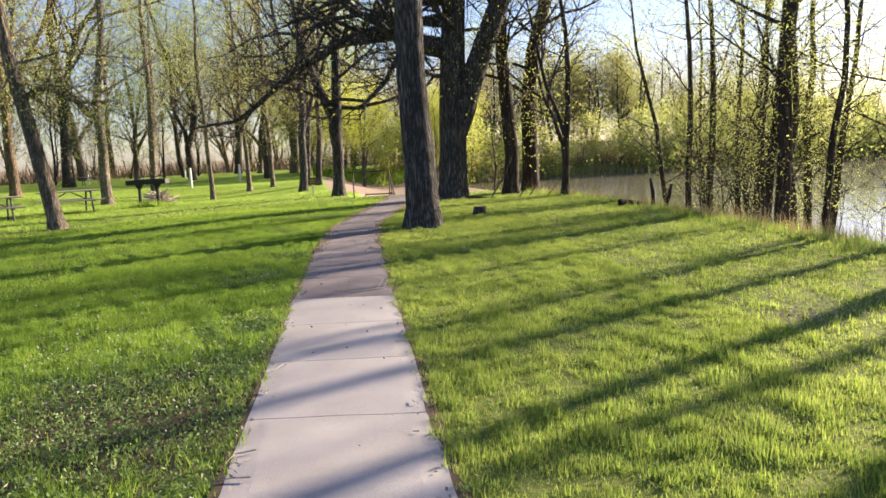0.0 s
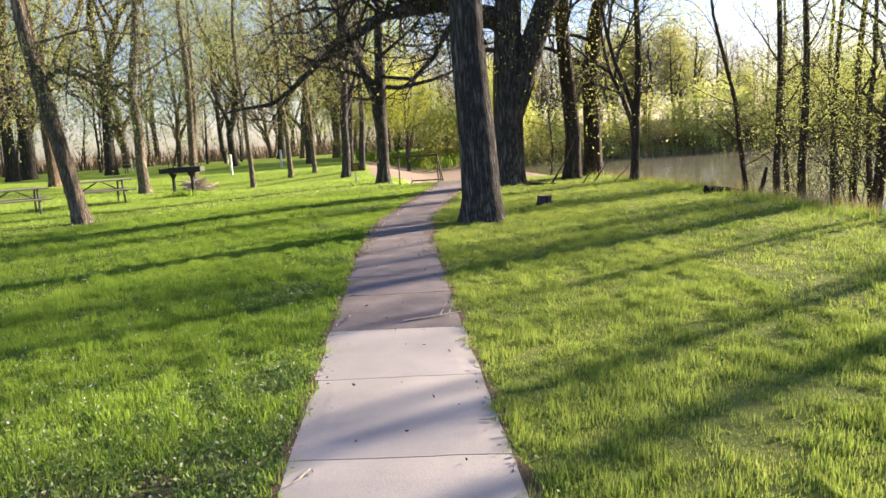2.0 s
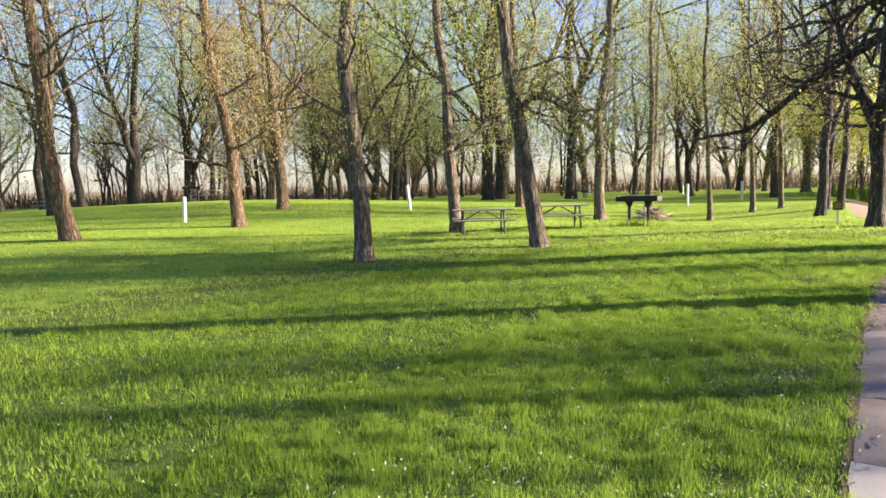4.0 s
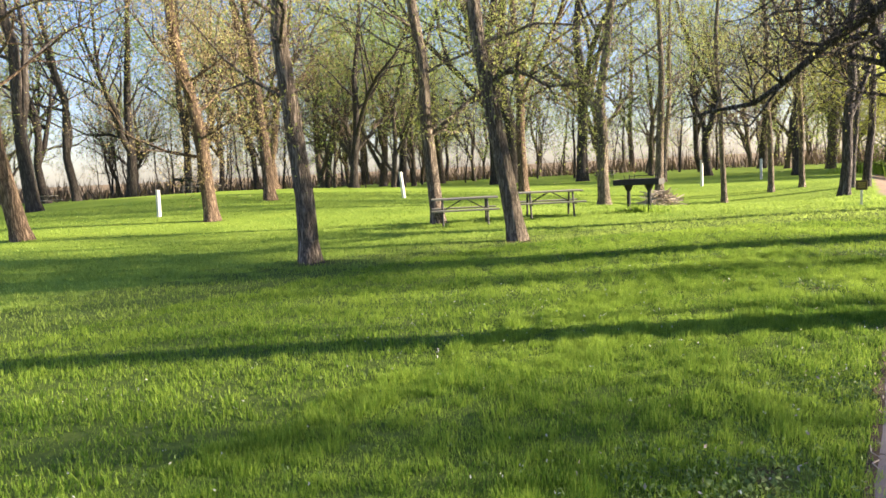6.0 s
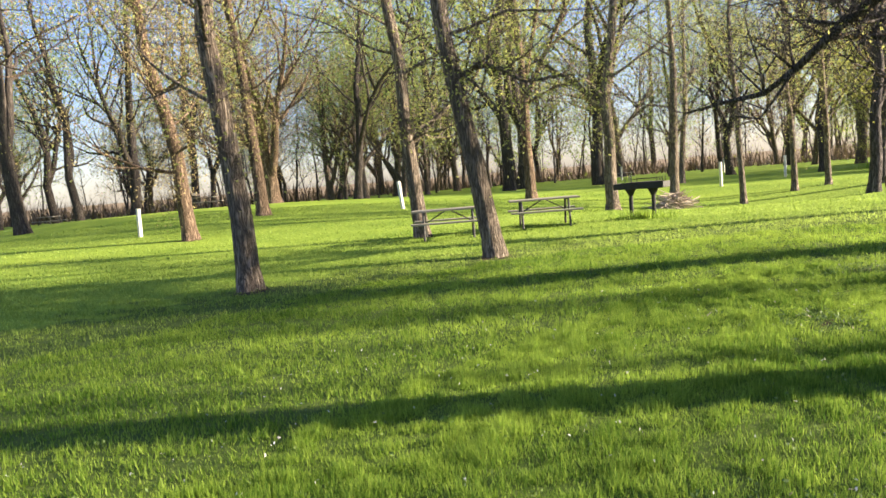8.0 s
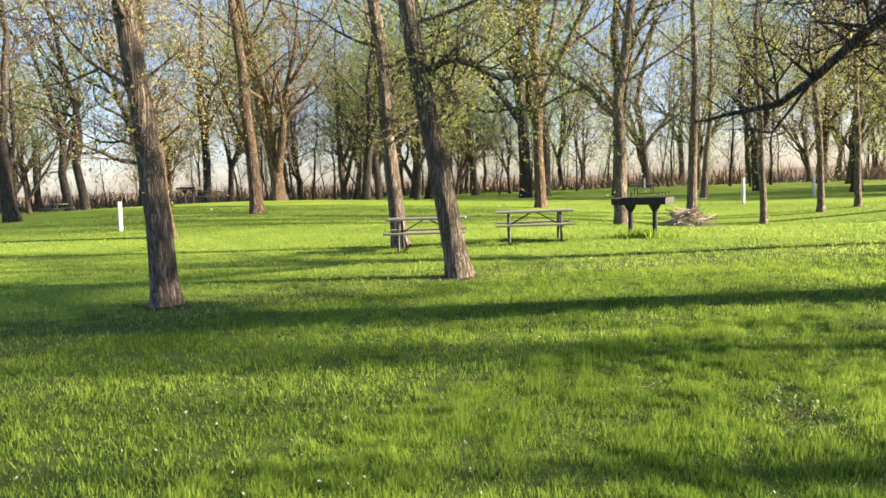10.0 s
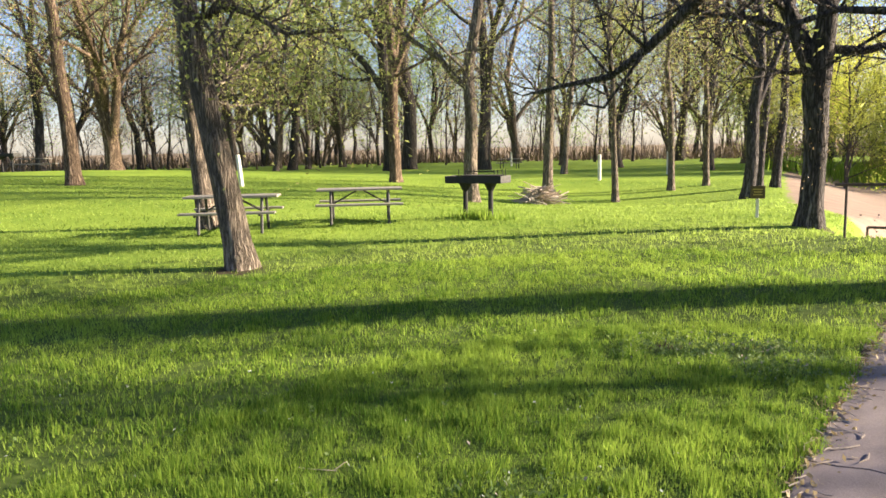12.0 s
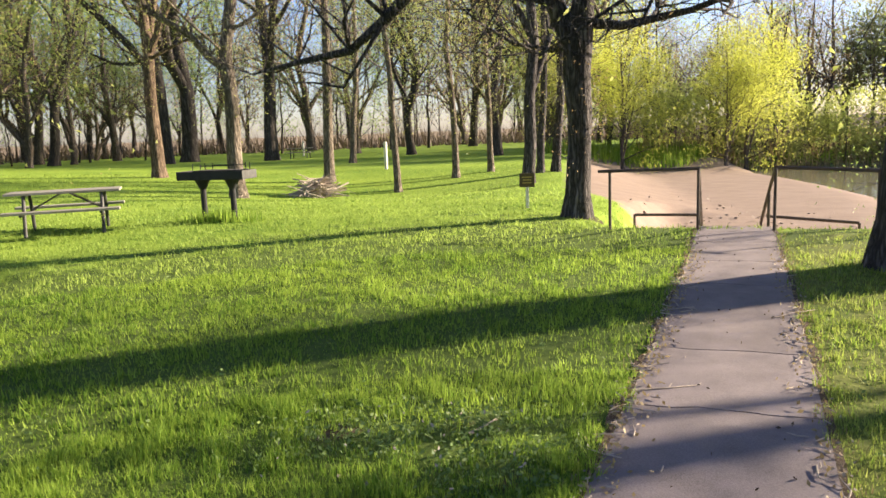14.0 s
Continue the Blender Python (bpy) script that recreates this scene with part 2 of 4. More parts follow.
def tube(V, F, pts, rads, sides, flare=None):
    """A tapered limb along points."""
    base = len(V)
    k = len(pts)
    up = Vector((0.31, 0.87, 0.12))
    for i, (p, r) in enumerate(zip(pts, rads)):
        t = (pts[min(i + 1, k - 1)] - pts[max(i - 1, 0)]).normalized()
        u = t.cross(up)
        u = u.normalized() if u.length > 0.05 else t.orthogonal().normalized()
        w = t.cross(u)
        for j in range(sides):
            a = 2 * math.pi * j / sides
            q = r * (1 + flare[i] * math.sin(a * 3 + 0.7) if flare else 1)
            V.append(p + u * (q * math.cos(a)) + w * (q * math.sin(a)))
    for i in range(k - 1):
        for j in range(sides):
            a, b = base + i * sides + j, base + i * sides + (j + 1) % sides
            F.append((a, b, b + sides, a + sides))
    F.append(tuple(base + (k - 1) * sides + j for j in range(sides)))


def limb(rng, V, F, tips, p, d, length, r, level, last, droop=0.0, wander=0.25, kids=(5, 5, 4), sides=(8, 6, 4, 3), spread=0.8, start=0.25, floor=-1e9):
    """A bough with its boughs, in a wandering line; the twig ends are gathered for the leaves."""
    segs = max(2, min(7, int(length / 0.55))) if level < last else 2
    pts, rads = [p], [r]
    for i in range(segs):
        j = Vector((rng.gauss(0, 1), rng.gauss(0, 1), rng.gauss(0, 0.7))) * wander
        d = (d + j * 0.55 + Vector((0, 0, 0.06 - droop))).normalized()
        if p.z + d.z * length / segs < floor:
            d = Vector((d.x, d.y, 0.12)).normalized()
        p = p + d * (length / segs)
        pts.append(p)
        rads.append(max(0.0035, r * (1 - 0.82 * (i + 1) / segs)))
    tube(V, F, pts, rads, sides[min(level, len(sides) - 1)])
    if level >= last:
        tips.extend(pts[1:])
        return
    for c in range(kids[min(level, len(kids) - 1)]):
        f = start + (1 - start) * (c + rng.random()) / kids[min(level, len(kids) - 1)]
        i = min(segs - 1, int(f * segs))
        q = pts[i].lerp(pts[i + 1], f * segs - i)
        ax = (pts[i + 1] - pts[i]).normalized()
        side = ax.cross(Vector((rng.gauss(0, 1), rng.gauss(0, 1), rng.gauss(0, 1)))).normalized()
        nd = (ax * (1 - spread * 0.5) + side * spread + Vector((0, 0, 0.12))).normalized()
        limb(rng, V, F, tips, q, nd, length * rng.uniform(0.4, 0.62), max(0.005, rads[i] * 0.62), level + 1, last, droop, wander, kids, sides, spread, 0.2, floor)
    tips.append(pts[-1])


def leaves(seed, tips, per, size, mat, scatter=0.22, name="crown", corners=4, flat=1.0):
    """Diamond leaves scattered about the twig ends."""
    r = np.random.default_rng(seed)
    c = np.repeat(np.array([t[:] for t in tips]), per, axis=0)
    n = len(c)
    c = c + r.normal(0, scatter, (n, 3))
    a = r.normal(0, 1, (n, 3)) * (1, 1, flat)
    a /= np.linalg.norm(a, axis=1)[:, None]
    b = np.cross(a, r.normal(0, 1, (n, 3)))
    b /= np.linalg.norm(b, axis=1)[:, None]
    s = (size * r.uniform(0.6, 1.3, n))[:, None]
    ring = [c - a * s, c + b * s * 0.5, c + a * s, c - b * s * 0.5] if corners == 4 else [c - a * s, c + a * s, c + b * s]
    return polys(name, np.stack(ring, axis=1).reshape(-1, 3), corners, mat)


def trunk_line(rng, height, bends, steps=9):
    """Axis from the foot through offsets (dx, dy, z), then straight on."""
    keys = [(0.0, 0.0, 0.0), *bends]
    pts = []
    for i in range(steps + 1):
        z = height * (i / steps) ** 1.15
        k = 0
        while k < len(keys) - 2 and z > keys[k + 1][2]:
            k += 1
        a, b = Vector(keys[k]), Vector(keys[k + 1])
        f = (z - a.z) / max(0.01, b.z - a.z)
        f = min(f, 1 + (f - 1) * 0.5) if f > 1 else f
        q = a.lerp(b, f)
        w = 0.0 if z < 0.5 else 0.02 * min(z, 4)
        pts.append(Vector((q.x + rng.gauss(0, 1) * w, q.y + rng.gauss(0, 1) * w, z)))
    return pts


def tree_meshes(seed, height, radius, bends=(), first=0.35, boughs=9, last=3, leaf=0.07, per=2, mat=None, bark=None, length=0.3, rise=0.55, sides=14, kids=(5, 4, 3), scatter=0.25, fork=0, wander=0.25, droop=0.0, corners=4, rounds=(7, 5, 4, 3), fork_at=0.13, flat=1.0, sprouts=0, arms=(), stout=(0.3, 0.5), sprout_to=0.5, fork_out=0.32):
    """A trunk with flared foot and boughs, and its crown, as two meshes standing at the origin."""
    rng = random.Random(seed)
    V, F, tips = [], [], []
    pts = trunk_line(rng, height, bends or [(rng.uniform(-0.4, 0.4), rng.uniform(-0.4, 0.4), height)])
    pts = [Vector((pts[0].x, pts[0].y, -0.25)), Vector((0, 0, 0.03)), Vector((pts[1].x * 0.25, pts[1].y * 0.25, pts[1].z * 0.3)), *pts[1:]]
    k = len(pts) - 1
    rads = [radius * 1.5, radius * 1.28, radius * 1.04] + [max(0.02, radius * (1 - 0.85 * (p.z / height) ** 1.1)) for p in pts[3:]]
    tube(V, F, pts, rads, sides, [0.14, 0.1, 0.04] + [0.02] * (k - 2))
    for f in range(fork):
        i = max(3, min(i for i in range(k) if pts[i + 1].z > height * (fork_at + 0.06 * f)))
        a = rng.uniform(0, 6.28)
        limb(rng, V, F, tips, pts[i], Vector((math.cos(a) * fork_out, math.sin(a) * fork_out, 1)).normalized(), height * 0.62, rads[i] * 0.72, 0, last, 0, wander * 0.75, (8, *kids[1:]), rounds, 0.7, 0.2)
    for c in range(boughs):
        f = first + (0.97 - first) * (c + rng.random() * 0.8) / boughs
        z = f * height
        i = max(i for i in range(k) if pts[i].z <= z)
        q = pts[i].lerp(pts[i + 1], (z - pts[i].z) / (pts[i + 1].z - pts[i].z))
        a = rng.uniform(0, 6.28)
        u = rise + 0.5 * (f - first)
        limb(rng, V, F, tips, q, Vector((math.cos(a), math.sin(a), u)).normalized(), height * length * (1.15 - 0.6 * f) * rng.uniform(0.75, 1.2), max(0.012, rads[i] * rng.uniform(*stout)), 1, last, droop, wander, kids, rounds, 0.8)
    for r, line in arms:
        axis_pts = [Vector(q) for q in line]
        path_pts = [axis_pts[0]]
        for a, b in zip(axis_pts, axis_pts[1:]):
            path_pts += [a.lerp(b, 0.5) + Vector((rng.gauss(0, 0.05), rng.gauss(0, 0.05), rng.gauss(0, 0.05))), b]
        m = len(path_pts) - 1
        widths = [r * (1 - 0.75 * j / m) for j in range(m + 1)]
        tube(V, F, path_pts, widths, 8)
        for j in range(1, m + 1):
            for c in range(3):
                d = (path_pts[j] - path_pts[j - 1]).normalized() * 0.5 + Vector((rng.gauss(0, 0.7), rng.gauss(0, 0.7), rng.gauss(0.1, 0.5)))
                limb(rng, V, F, tips, path_pts[j], d.normalized(), rng.uniform(0.7, 1.8), widths[j] * 0.5, 2, 3, droop, 0.4, (4, 4, 4), rounds, 0.9)
    few = []
    for c in range(sprouts):
        z = height * rng.uniform(first * 0.55, sprout_to)
        i = max(i for i in range(k) if pts[i].z <= z)
        q = pts[i].lerp(pts[i + 1], (z - pts[i].z) / (pts[i + 1].z - pts[i].z))
        a = rng.uniform(0, 6.28)
        limb(rng, V, F, few, q, Vector((math.cos(a), math.sin(a), rng.uniform(-0.1, 0.6))).normalized(), rads[i] + rng.uniform(0.25, 1.1), 0.011, 2, 3, 0, 0.45, (3, 3, 4), (4, 4, 3, 3), 0.9)
    tips += few[::5]
    tm = mesh_of("trunk", V, F, bark or M_BARK, True)
    cm = leaves(seed, tips, per, leaf, mat or M_LEAF, scatter, corners=corners, flat=flat)
    return tm, cm


def tree(x, y, meshes, label, group="park trees", turn=0.0, scale=1.0, name="tree", category="tree", lean=(0.0, 0.0)):
    e = thing(name, pose(x, y, height_at(x, y), lean[0], lean[1], turn) @ Matrix.Scale(scale, 4), label, category, group)
    part("trunk", meshes[0], None, e)
    part("crown", meshes[1], None, e)
    return e


# ---- ground ----
def sstep(a, b, v):
    t = np.clip((v - a) / (b - a), 0, 1)
    return t * t * (3 - 2 * t)


BANK = ((-60, 7.0), (0, 6.2), (8, 5.7), (12, 5.15), (16, 4.7), (20, 4.3), (23, 3.5), (26, 2.6), (28, 2.2), (34, 2.8), (46, 2.6), (51, 2.0), (57, 0.95), (64, -0.8), (70, -3.0), (90, -6.0))
WATER = -1.5


def terrain(x, y):
    """Height of the ground, with the masks of sand, bare soil and far field."""
    x, y = np.asarray(x, float), np.asarray(y, float)
    edge = np.interp(y, [k[0] for k in BANK], [k[1] for k in BANK])
    z = -0.1 * sstep(-3.5, -10, x) * (1 - 0.7 * np.exp(-((y - 28) / 3) ** 2)) - 0.55 * np.exp(-((x + 13) / 6.5) ** 2 - ((y - 40) / 6) ** 2)
    z = z + 0.87 * np.exp(-((x + 41) / 16) ** 2 - ((y - 35) / 16) ** 2)
    left = np.interp(y, [26, 31, 34, 38, 45, 60, 80], [-3.0, -3.3, -4.4, -5.8, -7.0, -9.5, -12])
    sand = sstep(27.0, 28.6, y) * sstep(-0.6, 0.9, x - left) * sstep(72, 62, y)
    low = sstep(27.0, 28.7, y) * sstep(-1.2, 5.0, x - left) * sstep(72, 62, y)
    low = np.maximum(low, sstep(27.0, 28.7, y) * sstep(-3.7, -2.7, x) * sstep(48, 36, y))
    z = z * (1 - low) + low * (-0.95 - 0.012 * np.clip(y - 30, 0, 30))
    far = np.maximum.reduce([sstep(0, 7, y - (67 + 0.28 * np.clip(x, 0, 60))), sstep(62, 72, x + 0.15 * y), sstep(-80, -90, y)])
    wet = sstep(0.0, 4.5, x - edge) * (1 - far)
    z = z * (1 - wet) - 2.3 * wet
    z = z + far * sstep(0, 6, x + 3) * (0.2 + 1.5 * sstep(78, 120, y - 0.28 * np.clip(x, 0, 60)))
    bare = np.maximum.reduce([0.85 * np.exp(-((x + 2.1) / 1.35) ** 2 - ((y - 4.7) / 1.5) ** 2), 0.6 * np.exp(-((x - 2.75) / 0.6) ** 2 - ((y - 6.6) / 0.3) ** 2), 0.85 * sstep(-0.3, 0.6, x - edge) * (1 - far), 0.8 * far * sstep(-10, -4, x)] + [0.75 * np.exp(-((x - u) ** 2 + (y - v) ** 2) / q) for u, v, q in ((-12.0, 16.1, 0.3), (-10.2, 20.4, 0.35), (-0.5, 15.5, 0.5), (-15.1, 24.0, 0.25), (-24.5, 22.9, 0.5), (-29.9, 30.1, 0.5), (-3.8, 28.5, 0.3), (-1.8, 7.1, 0.06), (-2.4, 10.0, 0.1), (-2.3, 11.65, 0.04), (-3.3, 15.6, 0.07), (-2.75, 18.5, 0.05), (-3.6, 18.7, 0.06), (-2.95, 19.0, 0.03))])
    dist = np.hypot(x + 2, y - 10)
    field = sstep(105, 125, dist) * sstep(2, -6, x)
    return z, sand, bare, field


def height_at(x, y):
    return float(terrain(x, y)[0])


def axis(lo, hi, step, reach, grow=1.25):
    a = list(np.arange(lo, hi + step / 2, step))
    s = step
    while a[-1] < reach:
        s *= grow
        a.append(a[-1] + s)
    s = step
    while a[0] > -reach:
        s *= grow
        a.insert(0, a[0] - s)
    return np.array(a)


gx, gy = axis(-34, 14, 0.33, 2600), axis(-4, 72, 0.33, 2600)
GX, GY = np.meshgrid(gx, gy)
GZ, GS, GB, GF = terrain(GX, GY)
nx, ny = len(gx), len(gy)
idx = np.arange(nx * ny).reshape(ny, nx)
quads = np.stack([idx[:-1, :-1], idx[:-1, 1:], idx[1:, 1:], idx[1:, :-1]], axis=-1).reshape(-1, 4)
gm = mesh_of("ground", np.stack([GX, GY, GZ], -1).reshape(-1, 3).tolist(), quads.tolist(), M_GROUND, True)
# where the turf floor carries that painted shade: round the walked stretch
GT = 0.75 * sstep(14, 7, np.hypot(GX + 3.0, (GY - 12) * 0.6))
GD = 0.62 * sstep(-0.3, 0.6, GX - np.interp(GY, [-40, 0, 8.2, 16, 26.8], [1.4, -0.28, -1.18, -1.93, -1.45])) * sstep(30, 24, GY) * sstep(12, 8, GX)
for key, val in (("sand", GS), ("bare", GB), ("field", GF), ("thatch_shade", GT), ("dry", GD)):
    gm.attributes.new(key, "FLOAT", "POINT").data.foreach_set("value", val.astype(np.float32).ravel())
tagged(new("ground", gm), "mown spring lawn sloping to a sandy beach", "ground", kind="structure")

# water
wm = bpy.data.materials.new("pond water")
wm.use_nodes = True
wb = wm.node_tree.nodes["Principled BSDF"]
wb.inputs["Base Color"].default_value, wb.inputs["Roughness"].default_value = (0.17, 0.16, 0.115, 1), 0.1
wt = wm.node_tree.nodes.new("ShaderNodeTexNoise")
wt.inputs["Scale"].default_value, wt.inputs["Detail"].default_value = 1.6, 4
wc = wm.node_tree.nodes.new("ShaderNodeTexCoord")
wp = wm.node_tree.nodes.new("ShaderNodeBump")
wp.inputs["Strength"].default_value, wp.inputs["Distance"].default_value = 0.25, 0.05
wm.node_tree.links.new(wc.outputs["Object"], wt.inputs["Vector"])
wm.node_tree.links.new(wt.outputs[0], wp.inputs["Height"])
wm.node_tree.links.new(wp.outputs[0], wb.inputs["Normal"])
tagged(new("water", mesh_of("water", [(-12, -95, WATER), (90, -95, WATER), (90, 100, WATER), (-12, 100, WATER)], [(0, 1, 2, 3)], wm)), "calm greenish brown pond water", "water", kind="structure")

# ---- footpath ----
CENTRE = ((-40, 1.4), (-10, 0.55), (0, -0.28), (3.6, -0.63), (8.2, -1.18), (12.5, -1.66), (16, -1.93), (18.5, -1.83), (20.7, -1.71), (23, -1.6), (26.8, -1.45))


def path_x(y):
    return float(np.interp(y, [k[0] for k in CENTRE], [k[1] for k in CENTRE]))


path = thing("footpath", Matrix(), "narrow concrete footpath of slabs with grassy edges", "path", kind="structure")


def joint_line(y, u, rough):
    """How far a joint or crack strays from straight across the path."""
    return rough * (noise.noise((u * 3.1, y * 7.7, 1)) + 0.5 * noise.noise((u * 11, y * 3.3, 4)))


def slab(y0, y1, mat, wide, rough):
    """One slab with a rounded arris and slightly uneven edges, a finger's width off its neighbours."""
    n, m, g = 5, 8, 0.005 if rough < 0.03 else 0.009
    V, F = [], []
    for i in range(n + 1):
        f = i / n
        for k in range(m + 1):
            u = k / m * 2 - 1
            a, b = y0 + g + joint_line(y0, u, rough), y1 - g + joint_line(y1, u, rough)
            y = a + (b - a) * f
            w = wide / 2 + 0.02 * noise.noise((y * 2.3, u * 0.1, 9))
            V.append((path_x(y) + u * w, y, 0.02 + 0.004 * noise.noise((u, y * 0.8, 2)) - (0.006 if i in (0, n) or k in (0, m) else 0)))
    c = m + 1
    for i in range(n):
        for k in range(m):
            a = i * c + k
            F.append((a, a + 1, a + 1 + c, a + c))
    rim = [k for k in range(c)] + [i * c + m for i in range(1, n + 1)] + [n * c + k for k in range(m - 1, -1, -1)] + [i * c for i in range(n - 1, 0, -1)]
    base = len(V)
    V += [(V[q][0], V[q][1], -0.1) for q in rim]
    for q in range(len(rim)):
        p = (q + 1) % len(rim)
        F.append((rim[p], rim[q], base + q, base + p))
    return mesh_of("slab", V, F, mat)


# ---- trees by the path and on the lawn ----
def lawn_tree(seed, x, y, height, radius, bends, label, bark=None, mat=None, **kw):
    kw.setdefault("first", 0.24)
    kw.setdefault("boughs", 14)
    kw.setdefault("per", 11)
    kw.setdefault("leaf", 0.036)
    kw.setdefault("rise", 0.3)
    kw.setdefault("stout", (0.2, 0.34))
    kw.setdefault("sprouts", 40)
    kw.setdefault("kids", (6, 5, 4))
    kw.setdefault("scatter", 0.3)
    kw.setdefault("corners", 3)
    kw.setdefault("wander", 0.32)
    return tree(x, y, tree_meshes(seed, height, radius, bends, mat=mat, bark=bark, **kw), label)


lawn_tree(1, -12.18, 16.17, 15, 0.19, [(0, 0, 1.8), (-0.12, -0.1, 3.1), (-0.1, -0.1, 5)], "straight grey-brown tree trunk on the mown lawn", mat=M_LEAF, boughs=16, first=0.2, length=0.2, sprouts=80)
lawn_tree(2, -10.28, 20.5, 15, 0.2, [(-0.24, -0.16, 1.95), (-0.47, -0.31, 3.7), (-0.56, -0.36, 5.1)], "leaning furrowed tree trunk beside the picnic tables", first=0.28, boughs=12, length=0.22, sprouts=40, arms=[(0.07, [(-0.45, -0.3, 3.35), (-0.1, -0.08, 3.6), (0.35, 0.2, 3.5), (0.7, 0.4, 3.25), (1.2, 0.7, 3.3)])])
lawn_tree(3, -15.25, 24.1, 16, 0.2, [(-0.14, -0.11, 2.7), (-0.4, -0.3, 6.4)], "tall leaning tree behind a picnic table", boughs=14, length=0.22, sprouts=60, arms=[(0.085, [(-0.15, -0.1, 2.5), (0.5, 0.35, 3.1), (1.1, 0.75, 3.7), (1.7, 1.1, 4.7), (2.0, 1.3, 5.8)])])
lawn_tree(4, -24.6, 23.0, 16, 0.25, [(-0.12, -0.17, 3.3), (-0.45, -0.62, 6.4), (-0.5, -0.7, 8.9)], "sunlit reddish tree trunk on the open lawn with tawny catkins", per=14, leaf=0.038, mat=M_TASSEL, boughs=22, first=0.13, bark=M_BARK_RED, length=0.2, sprouts=140)
lawn_tree(5, -25.5, 16.85, 16, 0.28, [(-0.3, -0.5, 5)], "stout lawn tree with warm bark", bark=M_BARK_RED)
lawn_tree(6, -15.8, 36.3, 16, 0.25, [(-0.07, -0.03, 3.9), (0.22, 0.11, 5.9)], "tree behind the charcoal grill with young leaves", first=0.24, boughs=12, sprouts=50, arms=[(0.13, [(-0.05, 0, 3.9), (-0.9, -0.55, 5.0), (-2.2, -1.4, 6.1), (-3.6, -2.2, 6.6)])])
lawn_tree(7, -23.0, 41.6, 17, 0.27, [(-0.02, -0.02, 3.2), (-0.1, -0.06, 5.2)], "forked sunlit tree with a hollow at its foot", boughs=10, fork=2, bark=M_BARK_RED, fork_at=0.3)
lawn_tree(8, -12.3, 41.1, 15, 0.13, [(-0.13, -0.05, 2.4), (-0.17, -0.06, 4.5)], "slender young tree on the lawn", first=0.2)
lawn_tree(9, -11.3, 44.9, 13, 0.145, [(-0.1, -0.03, 2.8)], "thin young tree on the lawn", first=0.25)
lawn_tree(10, -10.3, 46.6, 15, 0.135, [(-0.06, -0.02, 4.2)], "slim upright lawn tree", first=0.25)
lawn_tree(11, -7.35, 40.3, 16, 0.21, [(0.16, 0.03, 2.8), (0.2, 0.05, 4)], "tall oak by the sand's edge", bark=M_BARK_OAK, fork=2, per=2, fork_at=0.24)
lawn_tree(12, -7.4, 45.7, 16, 0.18, [(0.15, 0.03, 2.7)], "upright tree by the sand", bark=M_BARK_OAK)
lawn_tree(13, -7.9, 45.1, 15, 0.15, [(0.14, 0.03, 3.1)], "upright tree by the sand", bark=M_BARK_OAK)


def rail_oak():
    """The gnarled oak by the handrail: swollen fork, two stems, crooked boughs."""
    rng = random.Random(14)
    V, F, tips = [], [], []
    P = Vector
    tube(V, F, [P((0, 0, -0.3)), P((0, 0, 0.03)), P((0, 0, 0.4)), P((0.03, 0, 1.2)), P((0.04, 0, 1.8)), P((0.0, 0, 2.4)), P((0.03, 0, 2.9)), P((0.12, 0, 3.6)), P((0.16, 0, 5)), P((0.3, 0.1, 9))], [0.33, 0.28, 0.215, 0.195, 0.205, 0.23, 0.24, 0.18, 0.15, 0.04], 18, [0.2, 0.14, 0.06, 0.04, 0.05, 0.08, 0.08, 0.03, 0, 0])
    tube(V, F, [P((0.0, 0, 2.55)), P((-0.15, 0, 3.05)), P((-0.36, 0.05, 3.55)), P((-0.68, 0.1, 4.3)), P((-1.1, 0.2, 5.8)), P((-1.6, 0.3, 9))], [0.14, 0.18, 0.16, 0.13, 0.1, 0.03], 12)
    for x, z, ax, ay, up, L, r in ((0.15, 3.2, 1, 0.15, 0.1, 4.2, 0.085), (0.15, 4.2, 1, -0.5, 0.2, 3.5, 0.07), (0.1, 2.9, -1, 0.5, 0.3, 2.6, 0.06), (-0.5, 3.6, -1, -0.2, 0.3, 3.2, 0.08), (-0.7, 4.4, -1, 0.6, 0.2, 3.5, 0.07), (-0.6, 4.0, -0.6, -1, 0.2, 3, 0.07), (0.16, 4.8, 0.5, 1, 0.2, 3, 0.07), (0.16, 5.4, 1, 0.3, 0.2, 4, 0.07), (0.2, 6.5, -0.2, -1, 0.3, 3.5, 0.06), (-1.1, 5.8, -1, -0.3, 0.3, 3.5, 0.06), (0.2, 7, 0.8, -0.4, 0.3, 3.5, 0.06)):
        limb(rng, V, F, tips, P((x, 0, z)), P((ax, ay, up)).normalized(), L, r, 0, 3, 0.02, 0.5, (6, 5, 3), (8, 6, 4, 3), 0.9)
    for c in range(40):
        a, z = rng.uniform(0, 6.28), rng.uniform(1.0, 3.2)
        limb(rng, V, F, tips, P((0.18 * math.cos(a), 0.18 * math.sin(a), z)), P((math.cos(a), math.sin(a), 0.3)).normalized(), rng.uniform(0.15, 0.4), 0.006, 2, 3, 0, 0.5, (2, 2, 2), (4, 4, 3, 3), 0.9)
    e = thing("tree", pose(-3.9, 28.5, height_at(-3.9, 28.3)), "gnarled forked oak beside the handrail", "tree", "park trees")
    part("trunk", mesh_of("trunk", V, F, M_BARK_OAK, True), None, e)
    part("crown", leaves(14, tips[::2], 3, 0.026, M_BUD, 0.15), None, e)


